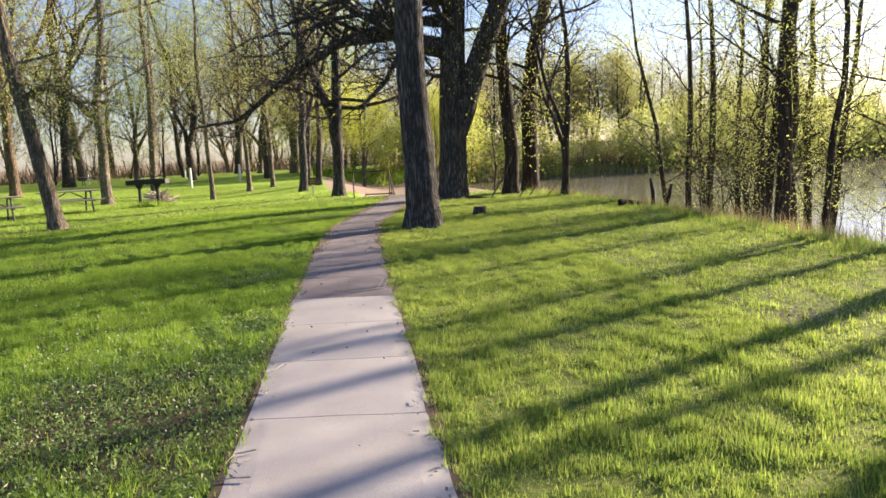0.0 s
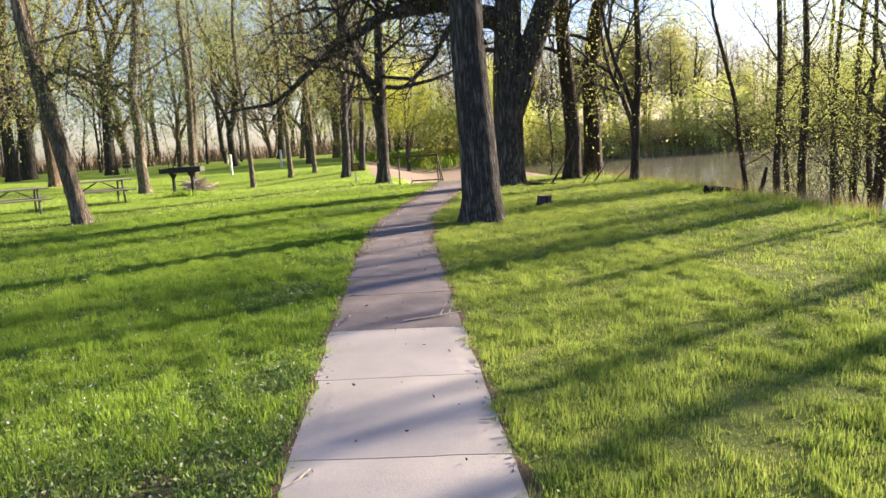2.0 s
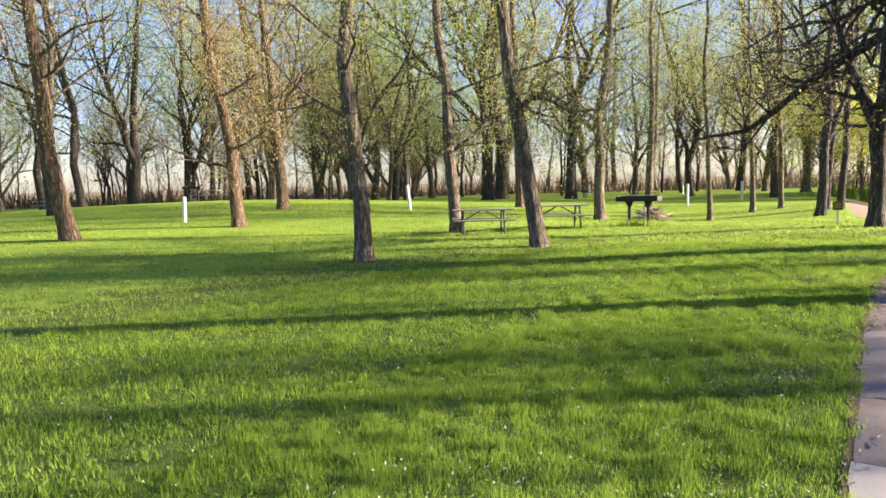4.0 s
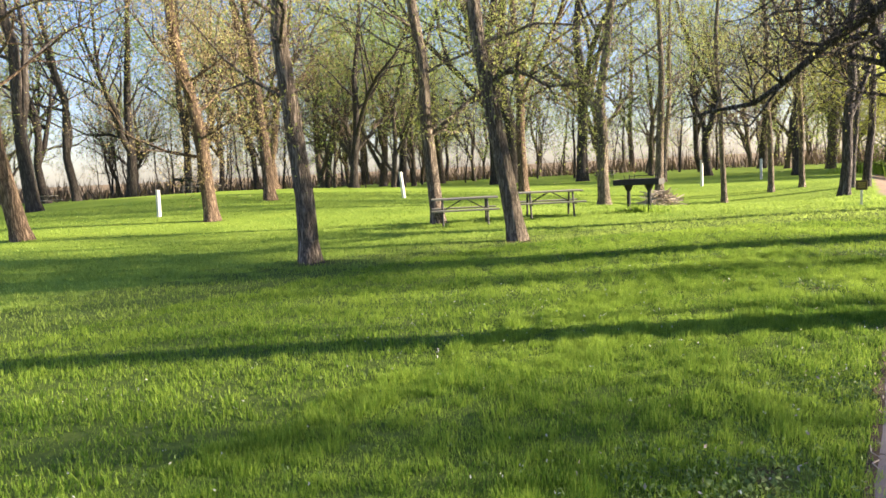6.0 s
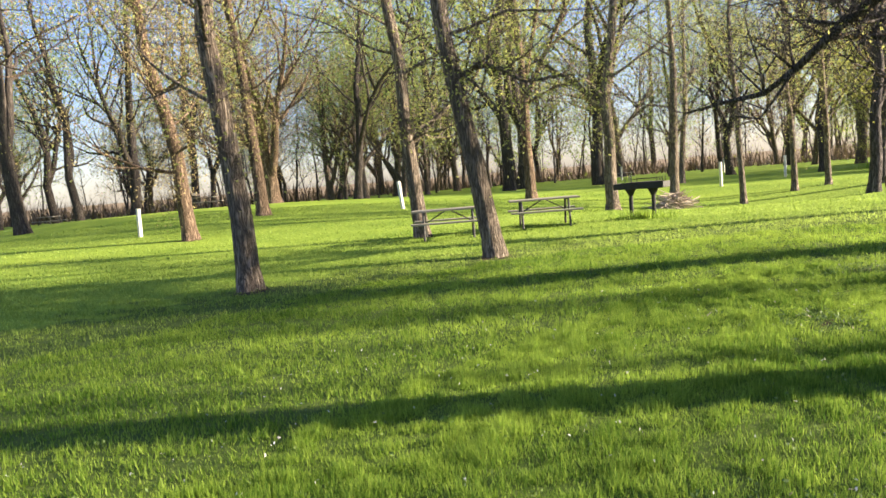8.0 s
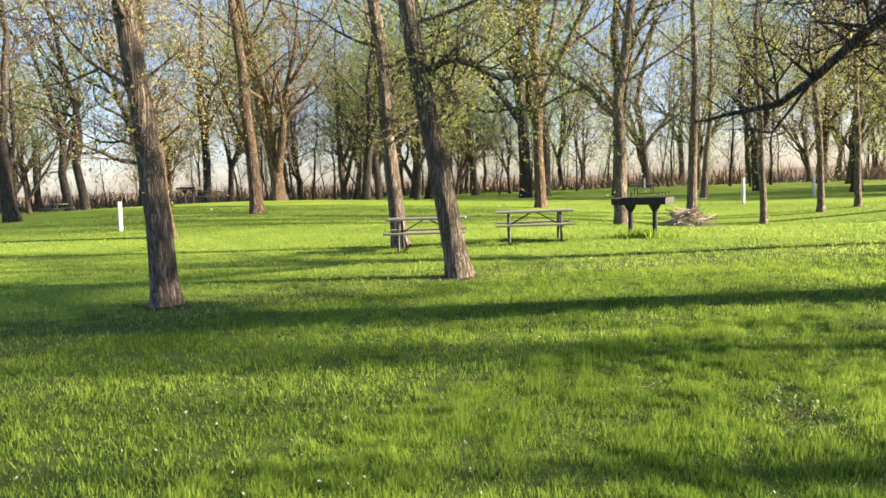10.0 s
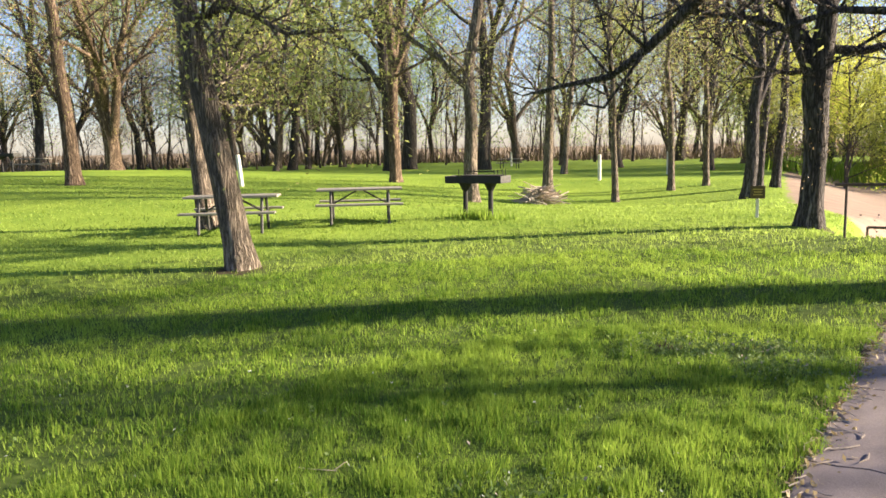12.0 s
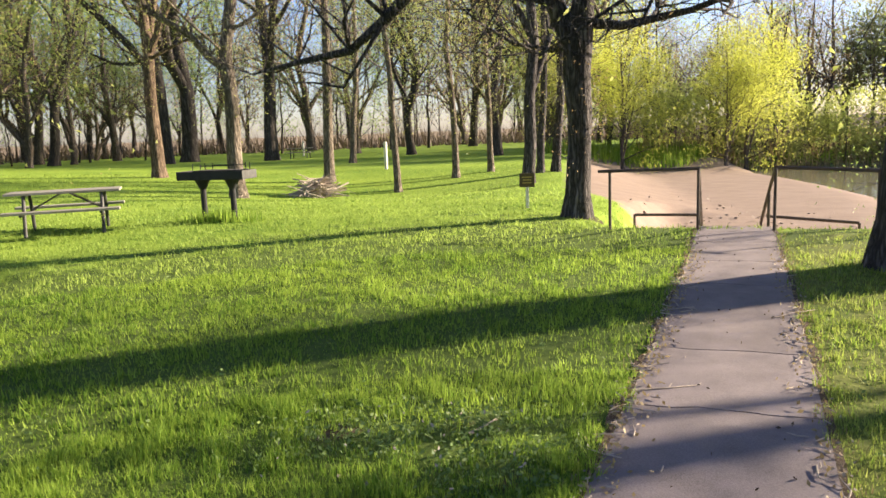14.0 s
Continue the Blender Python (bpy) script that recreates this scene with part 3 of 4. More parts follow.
rail_oak()
lawn_tree(15, -16.3, 43.6, 15, 0.22, [(0.07, 0.03, 3.1)], "lawn tree behind the brush pile")
lawn_tree(16, -20.4, 54.6, 15, 0.19, [(0.3, 0.14, 4.2)], "lawn tree near the far trees")
lawn_tree(18, -30.0, 30.2, 16, 0.29, [(-0.05, -0.05, 3.0), (-0.25, -0.2, 6.0)], "upright sunlit tree with warm bark on the rise", bark=M_BARK_RED, first=0.26, boughs=12, sprouts=50, arms=[(0.11, [(-0.05, -0.05, 2.9), (-0.6, -0.4, 3.9), (-1.1, -0.7, 5.4), (-1.4, -0.9, 7.2)])])
lawn_tree(17, -39.8, 38.6, 17, 0.42, [(-0.04, -0.05, 2.6), (-0.44, -0.53, 5)], "stout forked sunlit tree on the lawn", fork=2, mat=M_TASSEL, bark=M_BARK_RED, per=13, leaf=0.055, first=0.14)

# old oaks beside the path
lawn_tree(20, -0.5, 15.55, 17, 0.325, [(-0.07, 0, 2.2), (-0.2, -0.01, 4.4)], "massive furrowed oak trunk beside the path", bark=M_BARK_OAK, first=0.42, sides=24, per=1)


def big_oak():
    """The twin-stemmed oak with its long low bough."""
    rng = random.Random(21)
    V, F, tips = [], [], []
    P = Vector
    tube(V, F, [P((0, 0, -0.3)), P((0, 0, 0.03)), P((0, 0, 0.5)), P((0.03, 0, 1.5)), P((0.05, 0, 2.6)), P((0.12, 0, 4)), P((0.24, 0, 5.9)), P((0.3, 0, 9)), P((0.2, 0.3, 13))], [0.62, 0.52, 0.44, 0.41, 0.4, 0.37, 0.34, 0.26, 0.08], 22, [0.14, 0.1, 0.05, 0.03, 0.02, 0.02, 0, 0, 0])
    tube(V, F, [P((0.15, 0, 1.9)), P((0.42, 0, 2.7)), P((0.66, 0, 3.5)), P((1.1, 0, 4.6)), P((1.65, 0, 5.9)), P((2.2, 0.2, 8)), P((2.6, 0.5, 12))], [0.3, 0.35, 0.34, 0.32, 0.3, 0.22, 0.06], 18)
    low = [(0.1, 0, 4.6), (-1.5, 0.4, 4.95), (-3.3, 0.83, 4.98), (-4.4, 1.1, 4.4), (-5.35, 1.35, 3.85), (-6.3, 1.6, 3.12), (-7.1, 1.8, 2.7), (-8.0, 2.05, 2.66), (-8.9, 2.2, 2.5)]
    pts = [P(q) + P((rng.gauss(0, 0.05), rng.gauss(0, 0.05), rng.gauss(0, 0.05))) for q in low]
    rads = [0.24, 0.17, 0.14, 0.115, 0.095, 0.08, 0.062, 0.042, 0.015]
    tube(V, F, pts, rads, 10)
    for i in range(1, 9):
        for c in range(3):
            d = P((rng.gauss(-0.5, 0.6), rng.gauss(0, 0.8), rng.gauss(0.25, 0.5))).normalized()
            limb(rng, V, F, tips, pts[i], d, rng.uniform(0.8, 2.4), rads[i] * 0.5, 1, 3, 0.02, 0.45, (4, 4, 3), (6, 5, 4, 3), 0.9, 0.25, 2.2)
    for z, ax, ay, L, r in ((4.6, -1, 0.3, 6, 0.17), (5.3, -0.8, -0.8, 6, 0.15), (5.0, 1, 0.4, 3.2, 0.06), (6, -1, 0.1, 7, 0.16), (6.8, -0.3, 1, 6, 0.14), (7.4, -0.9, -0.4, 6, 0.13), (8.5, 0.6, 0.8, 5, 0.12), (9, -0.6, -0.7, 5, 0.12)):
        limb(rng, V, F, tips, P((0.2, 0, z)), P((ax, ay, 0.12)).normalized(), L, r, 0, 3, 0.03, 0.6, (6, 4, 3), (8, 6, 4, 3), 0.9, 0.25, 3.9)
    for z, ax, ay, L, r in ((4.3, -1, 0.9, 6.5, 0.13), (5.2, -0.9, 0.5, 6, 0.12), (5.5, -1, -0.5, 6.5, 0.12), (4.8, -0.5, -1, 4.5, 0.11), (3.9, -0.7, 1.2, 4.5, 0.09)):
        limb(rng, V, F, tips, P((0.15, 0, z)), P((ax, ay, 0.05)).normalized(), L, r, 0, 3, 0.1, 0.7, (6, 4, 3), (8, 6, 4, 3), 1.0, 0.25, 3.4)
    for z, ax, ay, L, r in ((5.6, 1, 0.3, 3, 0.06), (7, 0.9, 0.3, 4, 0.07), (8.5, 0.6, 0.8, 4, 0.1)):
        limb(rng, V, F, tips, P((1.4 + (z - 5.4) * 0.25, 0, z)), P((ax, ay, 0.3)).normalized(), L, r, 0, 3, 0.03, 0.5, (7, 5, 3), (8, 6, 4, 3), 0.9, 0.25, 3.9)
    for r, line in ((0.12, ((0.1, 0, 4.3), (-0.8, -0.1, 4.45), (-1.5, -0.2, 4.3), (-1.9, -0.3, 3.6), (-2.5, -0.4, 3.05), (-3.3, -0.5, 3.15), (-4.1, -0.5, 2.95))), (0.1, ((0.1, 0, 5.2), (-1.4, 0.5, 5.5), (-2.6, 0.7, 5.2), (-3.6, 0.9, 5.7), (-4.6, 1.0, 5.3), (-5.6, 1.3, 4.7), (-6.5, 1.4, 4.75)))):
        bough = [P(q) for q in line]
        thick = [r * (1 - 0.13 * i) for i in range(len(bough))]
        tube(V, F, bough, thick, 9)
        for i in range(1, len(bough)):
            for c in range(4):
                d = P((rng.gauss(-0.4, 0.7), rng.gauss(0, 0.8), rng.gauss(0.1, 0.6))).normalized()
                limb(rng, V, F, tips, bough[i], d, rng.uniform(0.6, 1.9), thick[i] * 0.5, 1, 3, 0.02, 0.55, (4, 4, 3), (6, 5, 4, 3), 0.9, 0.25, 2.2)
    e = thing("tree", pose(0.23, 24.05, -0.02), "huge twin-stemmed oak with long bare crooked boughs", "tree", "park trees")
    part("trunk", mesh_of("trunk", V, F, M_BARK_OAK, True), None, e)
    part("crown", leaves(21, tips[::3], 1, 0.035, M_LEAF, 0.15), None, e)


big_oak()
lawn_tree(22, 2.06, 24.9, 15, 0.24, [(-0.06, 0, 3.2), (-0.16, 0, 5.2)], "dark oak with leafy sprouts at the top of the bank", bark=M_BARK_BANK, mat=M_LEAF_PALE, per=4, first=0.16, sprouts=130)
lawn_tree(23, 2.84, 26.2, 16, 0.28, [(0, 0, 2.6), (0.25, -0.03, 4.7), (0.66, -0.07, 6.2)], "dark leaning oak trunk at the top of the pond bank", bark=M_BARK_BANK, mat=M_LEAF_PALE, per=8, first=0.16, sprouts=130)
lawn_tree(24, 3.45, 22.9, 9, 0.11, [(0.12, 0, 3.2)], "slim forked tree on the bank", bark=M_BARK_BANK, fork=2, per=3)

lawn_tree(25, 1.7, 28.3, 5.5, 0.035, [(0.1, 0.05, 3)], "slim sapling with pale young leaves by the beach", bark=M_BARK_BANK, mat=M_LEAF_GREEN, first=0.2, per=7, leaf=0.024, length=0.3, boughs=10, kids=(5, 4, 3))

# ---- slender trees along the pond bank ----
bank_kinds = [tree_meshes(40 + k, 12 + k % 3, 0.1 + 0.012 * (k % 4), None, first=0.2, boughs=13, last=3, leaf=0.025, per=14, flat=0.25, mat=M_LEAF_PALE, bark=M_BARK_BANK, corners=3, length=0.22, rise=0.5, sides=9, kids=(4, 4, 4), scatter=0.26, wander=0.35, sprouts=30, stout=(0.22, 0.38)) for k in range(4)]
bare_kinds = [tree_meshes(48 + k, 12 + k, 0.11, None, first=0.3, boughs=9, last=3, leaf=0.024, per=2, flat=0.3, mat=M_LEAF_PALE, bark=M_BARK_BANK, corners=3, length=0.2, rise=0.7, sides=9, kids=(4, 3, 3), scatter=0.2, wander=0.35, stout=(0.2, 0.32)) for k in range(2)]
BANK_LABEL = "slender dark-barked tree with thin spring leaves on the pond bank"
spots = ((7.3, 25.0, 0.9), (7.3, 21.9, 1.0), (7.5, 18.8, 1.0), (7.2, 16.9, 1.25), (7.2, 15.3, 0.8), (6.9, 22.3, 0.9), (9.2, 23.5, 0.9), (7.7, 17.6, 0.8), (8.6, 14.2, 0.9), (7.4, 12.6, 0.9), (8.6, 12.3, 1.1), (9.2, 16.3, 0.7), (8.1, 20.1, 0.8), (8.4, 22.6, 0.8), (8.8, 18.4, 0.75), (9.6, 20.9, 0.9), (9.9, 25.6, 0.9), (8.9, 26.9, 0.8),
         (7.9, 10.7, 1.1), (8.3, 10.25, 1.25), (8.8, 9.2, 0.9), (7.6, 7.4, 1.0), (9.0, 5.6, 1.2), (8.0, 3.5, 0.9), (8.6, 1.2, 1.0), (8.3, 8.3, 1.1), (7.8, 6.2, 1.0), (9.4, 10.2, 1.2), (7.9, -1.6, 1.1), (9.1, -4.5, 1.0), (8.2, -8, 1.2))
for k, (x, y, s) in enumerate(spots):
    tm, cm = bank_kinds[k % 4] if y > 11.5 else bare_kinds[k % 2]
    lean = 9 if k == 0 else random.Random(k).uniform(-7, 6)
    e = thing("tree", pose(x, y, height_at(x, y) - 0.05, 0, -lean, k * 77 if k else 0) @ Matrix.Scale(s, 4), BANK_LABEL, "tree", "bank trees")
    part("trunk", tm, None, e)
    part("crown", cm, None, e)

# ---- the wood behind the lawn ----
wood = []
for k in range(8):
    rw = random.Random(600 + k)
    sway = [(rw.uniform(-0.3, 0.3), rw.uniform(-0.3, 0.3), 3.0), (rw.uniform(-1.1, 1.1), rw.uniform(-1.1, 1.1), 7.5), (rw.uniform(-1.5, 1.5), rw.uniform(-1.5, 1.5), 12.0)]
    wood.append(tree_meshes(60 + k, 17 + 1.4 * (k % 3), 0.26 + 0.04 * (k % 4), sway, first=0.16 + 0.03 * (k % 3), boughs=9, last=2, leaf=0.098, per=(22, 28, 14, 24)[k % 4], mat=(M_LEAF, M_LEAF_GREEN, M_BUD, M_LEAF_GREEN)[k % 4], bark=(M_BARK_FAR, M_BARK_SHADY, M_BARK_SHADY)[k % 3], length=0.34, rise=0.75, sides=8, kids=(6, 5), scatter=0.75, fork=(2, 3, 1, 2, 3, 1, 3, 2)[k], fork_at=0.16 + 0.05 * (k % 3), fork_out=0.5, corners=3, rounds=(6, 4, 3), wander=0.38))
thin = [tree_meshes(70 + k, 13, 0.13, None, first=0.07, boughs=12, last=2, leaf=0.12, per=9, mat=(M_LEAF_GREEN, M_BUD, M_BRUSH)[k % 3], bark=M_BARK_SHADY, length=0.25, rise=0.9, sides=5, kids=(4, 4), scatter=0.45, corners=3, rounds=(4, 3, 3)) for k in range(3)]
WOOD_LABEL = "tall grey-brown tree of the far wood coming into leaf"
rng = random.Random(5)
placed = [(-39.3, 23.6), (-55.0, 33.8), (-54.6, 37.7), (-36.6, 42.7), (-29.8, 75.5), (-27.6, 82.7), (-68.9, 78.3), (-64.7, 82.5), (-61.2, 80.8), (-43, 54), (-49, 62), (-30, 62), (-22, 68), (-14, 62), (-12, 70)]
while len(placed) < 80:
    a, r = radians(rng.uniform(-4, 100)), rng.uniform(56, 112)
    x, y = -2 - r * math.sin(a), 10 + r * math.cos(a)
    if all((x - u) ** 2 + (y - v) ** 2 > rng.choice((3, 10, 30)) for u, v in placed) and x < -11:
        placed.append((x, y))
for k, (x, y) in enumerate(placed):
    tree(x, y, wood[rng.randrange(8)], WOOD_LABEL, "trees of the wood", rng.uniform(0, 360), rng.choice((0.65, 0.85, 1.0, 1.15, 1.4)) * rng.uniform(0.9, 1.1), lean=(rng.gauss(0, 3.5), rng.gauss(0, 3.5)))
for k in range(150):
    a, r = radians(rng.uniform(-6, 100)), rng.uniform(70, 122)
    x, y = -2 - r * math.sin(a), 10 + r * math.cos(a)
    tree(x, y, thin[k % 3], "thin bare young tree at the wood's edge", "saplings of the wood", rng.uniform(0, 360), rng.uniform(0.5, 1.15), lean=(rng.gauss(0, 5), rng.gauss(0, 5)))

# ---- far shore ----
leafy = [tree_meshes(80 + k, 9, 0.14, None, first=0.04, boughs=13, last=2, leaf=(0.052, 0.11, 0.11)[k], per=(62, 18, 16)[k], mat=(M_LEAF_GOLD, M_LEAF, M_LEAF_GREEN)[k], bark=M_BARK_FAR, length=0.36, rise=0.5, sides=6, kids=(5, 5), scatter=0.5, fork=2, corners=3, rounds=(5, 3, 3)) for k in range(3)]
for x, y, k, s in ((-6.3, 61, 0, 0.85), (-9.0, 65, 0, 0.85), (-0.6, 64.5, 0, 0.8), (0.6, 66, 0, 0.95), (-12, 68, 1, 1.0)):
    tree(x, y, leafy[k], "bright yellow-green leafing tree at the beach edge", "shore trees", x * 50, s)
bush = [tree_meshes(90 + k, 3.6, 0.05, None, first=0.02, boughs=12, last=2, leaf=0.1, per=14, mat=(M_LEAF_PALE, M_LEAF)[k], bark=M_BARK_FAR, length=0.5, rise=0.5, sides=5, kids=(4, 5), scatter=0.35, corners=3, rounds=(4, 3, 3)) for k in range(2)]
for k in range(46):
    x = -8 + k * 1.5 + rng.uniform(-0.6, 0.6)
    y = 69.3 + 0.28 * max(0, min(60, x)) + rng.uniform(-0.6, 2.5)
    tree(x, y, bush[rng.choice((0, 0, 1))], "leafing waterside bush on the far shore", "shore bushes", rng.uniform(0, 360), rng.uniform(0.7, 1.35), "bush", "bush")
for k in range(38):
    x = -9 + k * 2.3 + rng.uniform(-1, 1)
    y = 74.5 + 0.28 * max(0, min(60, x)) + rng.uniform(-1.5, 4) + (12 if 7 < x < 25 else 0)
    tree(x, y, leafy[rng.choice((0, 1, 1)) if 8 < x < 24 else rng.choice((1, 1, 2))] if x > 7 else wood[rng.choice((2, 6))], "leafing tree on the far shore of the pond", "shore trees", rng.uniform(0, 360), rng.uniform(0.7, 1.05) * (1.45 if 11 < x < 25 else 1.0 if 7 < x < 11 else 0.75 if x > 7 else 0.55))
for k in range(26):
    x = -8 + k * 2.2 + rng.uniform(-1, 1)
    y = 82 + 0.28 * max(0, min(60, x)) + rng.uniform(-2, 8)
    tree(x, y, wood[rng.choice((2, 6))], "bare brownish tree on the slope behind the pond", "shore trees", rng.uniform(0, 360), rng.uniform(0.46, 0.6))
for k in range(14):
    x, y = rng.uniform(74, 86), -20 + k * 8
    tree(x, y, leafy[rng.choice((1, 2))], "leafing tree on the far shore of the pond", "shore trees", rng.uniform(0, 360), rng.uniform(0.6, 0.9))


# ---- picnic tables ----
def picnic_table():
    e = thing("picnic_table", Matrix(), "weathered plank picnic table on bent steel tube legs", "table", "picnic tables")
    for i in range(5):
        part("plank", box(bmesh.new(), 1.85, 0.138, 0.042, pose(0, -0.29 + 0.145 * i, 0.735)), M_WOOD, e)
    for s in (-1, 1):
        for i in range(2):
            part("bench_plank", box(bmesh.new(), 1.85, 0.13, 0.042, pose(0, s * (0.62 + 0.137 * i), 0.435)), M_WOOD, e)
        for q in (-1, 1):
            b = bmesh.new()
            rod(b, (s * 0.62, q * 0.3, 0.71), (s * 0.62, q * 0.42, 0.39), 0.031)
            rod(b, (s * 0.62, q * 0.42, 0.39), (s * 0.62, q * 0.5, 0.0), 0.031)
            part("leg", b, M_GALV, e)
            b = bmesh.new()
            rod(b, (s * 0.62, q * 0.06, 0.4), (s * 0.08, q * 0.06, 0.7), 0.014)
            part("brace", b, M_GALV, e)
        b = bmesh.new()
        rod(b, (s * 0.62, -0.8, 0.395), (s * 0.62, 0.8, 0.395), 0.022)
        part("bench_bar", b, M_GALV, e)
        b = bmesh.new()
        rod(b, (s * 0.62, -0.34, 0.7), (s * 0.62, 0.34, 0.7), 0.022)
        part("top_bar", b, M_GALV, e)
    return e


table = picnic_table()
table.matrix_basis = pose(-14.05, 23.8, height_at(-14.05, 23.8), 0, 0, 38)
for x, y, a in ((-12.68, 26.2, 38), (-45.4, 37.4, 20), (-58, 33, 10), (-30, 66, 15)):
    copy_thing(table, pose(x, y, height_at(x, y), 0, 0, a))


# ---- charcoal grill ----
def grill():
    e = thing("charcoal_grill", Matrix(), "large black steel group grill on two posts", "grill", "grills")
    for s in (-1, 1):
        b = bmesh.new()
        rod(b, (s * 0.31, 0, -0.2), (s * 0.31, 0, 0.7), 0.055, sides=12)
        rod(b, (s * 0.31, 0, 0.62), (s * 0.31, 0, 0.8), 0.06, 0.15, 12)
        part("post", b, M_STEEL, e)
    b = bmesh.new()
    box(b, 1.34, 0.56, 0.02, pose(0, 0, 0.81))
    for y in (-0.28, 0.28):
        box(b, 1.34, 0.012, 0.15, pose(0, y, 0.885), 0.003)
    part("firebox", b, M_STEEL, e)
    for s in (-1, 1):
        part("end_plate", box(bmesh.new(), 0.012, 0.56, 0.16, pose(s * 0.676, 0, 0.885), 0.003), M_GALV if s > 0 else M_STEEL, e)
    g = part("grate", rod(rod(bmesh.new(), (-0.35, -0.22, 0.97), (0.55, -0.22, 0.97), 0.008, sides=6), (-0.35, 0.22, 0.97), (0.55, 0.22, 0.97), 0.008, sides=6), M_STEEL, e, "black cooking grate with upright side bars")
    for i in range(15):
        x = -0.33 + i * 0.062
        part("bar", rod(bmesh.new(), (x, -0.22, 0.975), (x, 0.22, 0.975), 0.005, sides=6), M_STEEL, g)
    for x in (-0.36, -0.2, 0.5, 0.58):
        for y in (-0.22, 0.22):
            part("upright", rod(bmesh.new(), (x, y, 0.9), (x, y, 1.1), 0.008, sides=6), M_STEEL, e)
    for y in (-0.22, 0.22):
        part("top_wire", rod(bmesh.new(), (-0.2, y, 1.06), (0.5, y, 1.06), 0.007, sides=6), M_STEEL, e)
    return e


bbq = grill()
bbq.matrix_basis = pose(-10.6, 27.8, height_at(-10.6, 27.8), 0, 0, 5)
copy_thing(bbq, pose(-43.2, 34.7, height_at(-43.2, 34.7), 0, 0, 20))

# ---- handrails and steps down to the beach ----
def rail(points, posts, label):
    e = thing("handrail", Matrix(), label, "railing", "handrails")
    for a, b in zip(points, points[1:]):
        part("top_rail", rod(bmesh.new(), a, b, 0.024), M_RAIL, e)
    for p in posts:
        z = height_at(p[0], p[1]) - 0.25
        part("post", rod(bmesh.new(), (p[0], p[1], min(z, p[2] - 0.6)), p, 0.022), M_RAIL, e)
    return e


RL = "brown painted pipe handrail at the top of the beach steps"
rail([(-3.35, 26.8, 0.86), (-1.95, 26.75, 0.88)], [(-3.18, 26.8, 0.86), (-1.95, 26.75, 0.88)], RL)
rail([(-1.95, 26.75, 0.88), (-1.93, 27.5, 0.5), (-1.9, 28.6, -0.12)], [(-1.93, 27.5, 0.5), (-1.9, 28.55, -0.1)], "sloping pipe handrail beside the beach steps")
rail([(-0.95, 26.75, 0.88), (0.35, 26.1, 0.84)], [(-0.95, 26.75, 0.88), (0.2, 26.17, 0.845)], RL)
rail([(-0.95, 26.75, 0.88), (-0.97, 27.5, 0.5), (-1.0, 28.6, -0.12)], [(-0.97, 27.5, 0.5), (-1.0, 28.55, -0.1)], "sloping pipe handrail beside the beach steps")
rail([(-3.0, 28.9, -0.02), (-1.9, 28.9, -0.02)], [(-3.0, 28.9, -0.02)], "low pipe rail at the foot of the slope")
rail([(-0.9, 28.9, -0.04), (0.4, 28.5, -0.1)], [(0.4, 28.5, -0.1)], "low pipe rail at the foot of the slope")
steps = thing("steps", Matrix(), "worn concrete steps from the path to the sand", "steps", kind="structure")
for i in range(6):
    part("step", box(bmesh.new(), 1.0, 0.36, 0.3, pose(-1.45, 27.0 + i * 0.3, -0.14 - 0.165 * i), 0.012), M_OLD, steps)

# ---- sign, posts, stump, log ----
sign = thing("sign", pose(-5.12, 30.0, height_at(-5.12, 30.0), 0, 0, 12), "small brown notice board on a pale post", "sign")
part("post", box(bmesh.new(), 0.06, 0.05, 0.75, pose(0, 0.03, 0.275)), M_WHITE, sign)
board = part("board", box(bmesh.new(), 0.29, 0.025, 0.27, pose(0, -0.01, 0.54), 0.008), M_SIGN, sign, "brown board")
for i, w in enumerate((0.2, 0.16, 0.18)):
    part("text_bar", box(bmesh.new(), w, 0.004, 0.022, pose(0, -0.026, 0.6 - 0.055 * i), 0), M_SIGNTXT, board)
for x, y, h, lean in ((-25.1, 34.2, 1.25, -7), (-28.5, 23.4, 1.05, 2), (-15.8, 48.4, 1.25, 0), (-14.6, 55.5, 1.25, 0), (-26, 78, 1.2, 0), (-33, 72, 1.2, 0)):
    e = thing("marker_post", pose(x, y, height_at(x, y), 0, lean, 0), "white painted wooden marker post in the lawn", "post", "marker posts")
    part("shaft", box(bmesh.new(), 0.13, 0.13, h + 0.3, pose(0, 0, h / 2 - 0.15), 0.02), M_WHITE, e)


def stump():
    V, F = [], []
    tube(V, F, [Vector((0, 0, -0.1)), Vector((0, 0, 0.02)), Vector((0, 0, 0.12)), Vector((0, 0, 0.2))], [0.2, 0.17, 0.145, 0.14], 14, [0.2, 0.15, 0.06, 0.04])
    e = thing("tree_stump", pose(0.7, 17.6, -0.01), "short sawn tree stump in the lawn", "stump")
    part("bark", mesh_of("bark", V, F, M_BARK_OAK, True), None, e)
    V2, F2 = [], []
    tube(V2, F2, [Vector((0, 0, 0.19)), Vector((0, 0, 0.205))], [0.132, 0.125], 14)
    part("cut_face", mesh_of("cut_face", V2, F2, M_CUT), None, e, "pale sawn face")


stump()


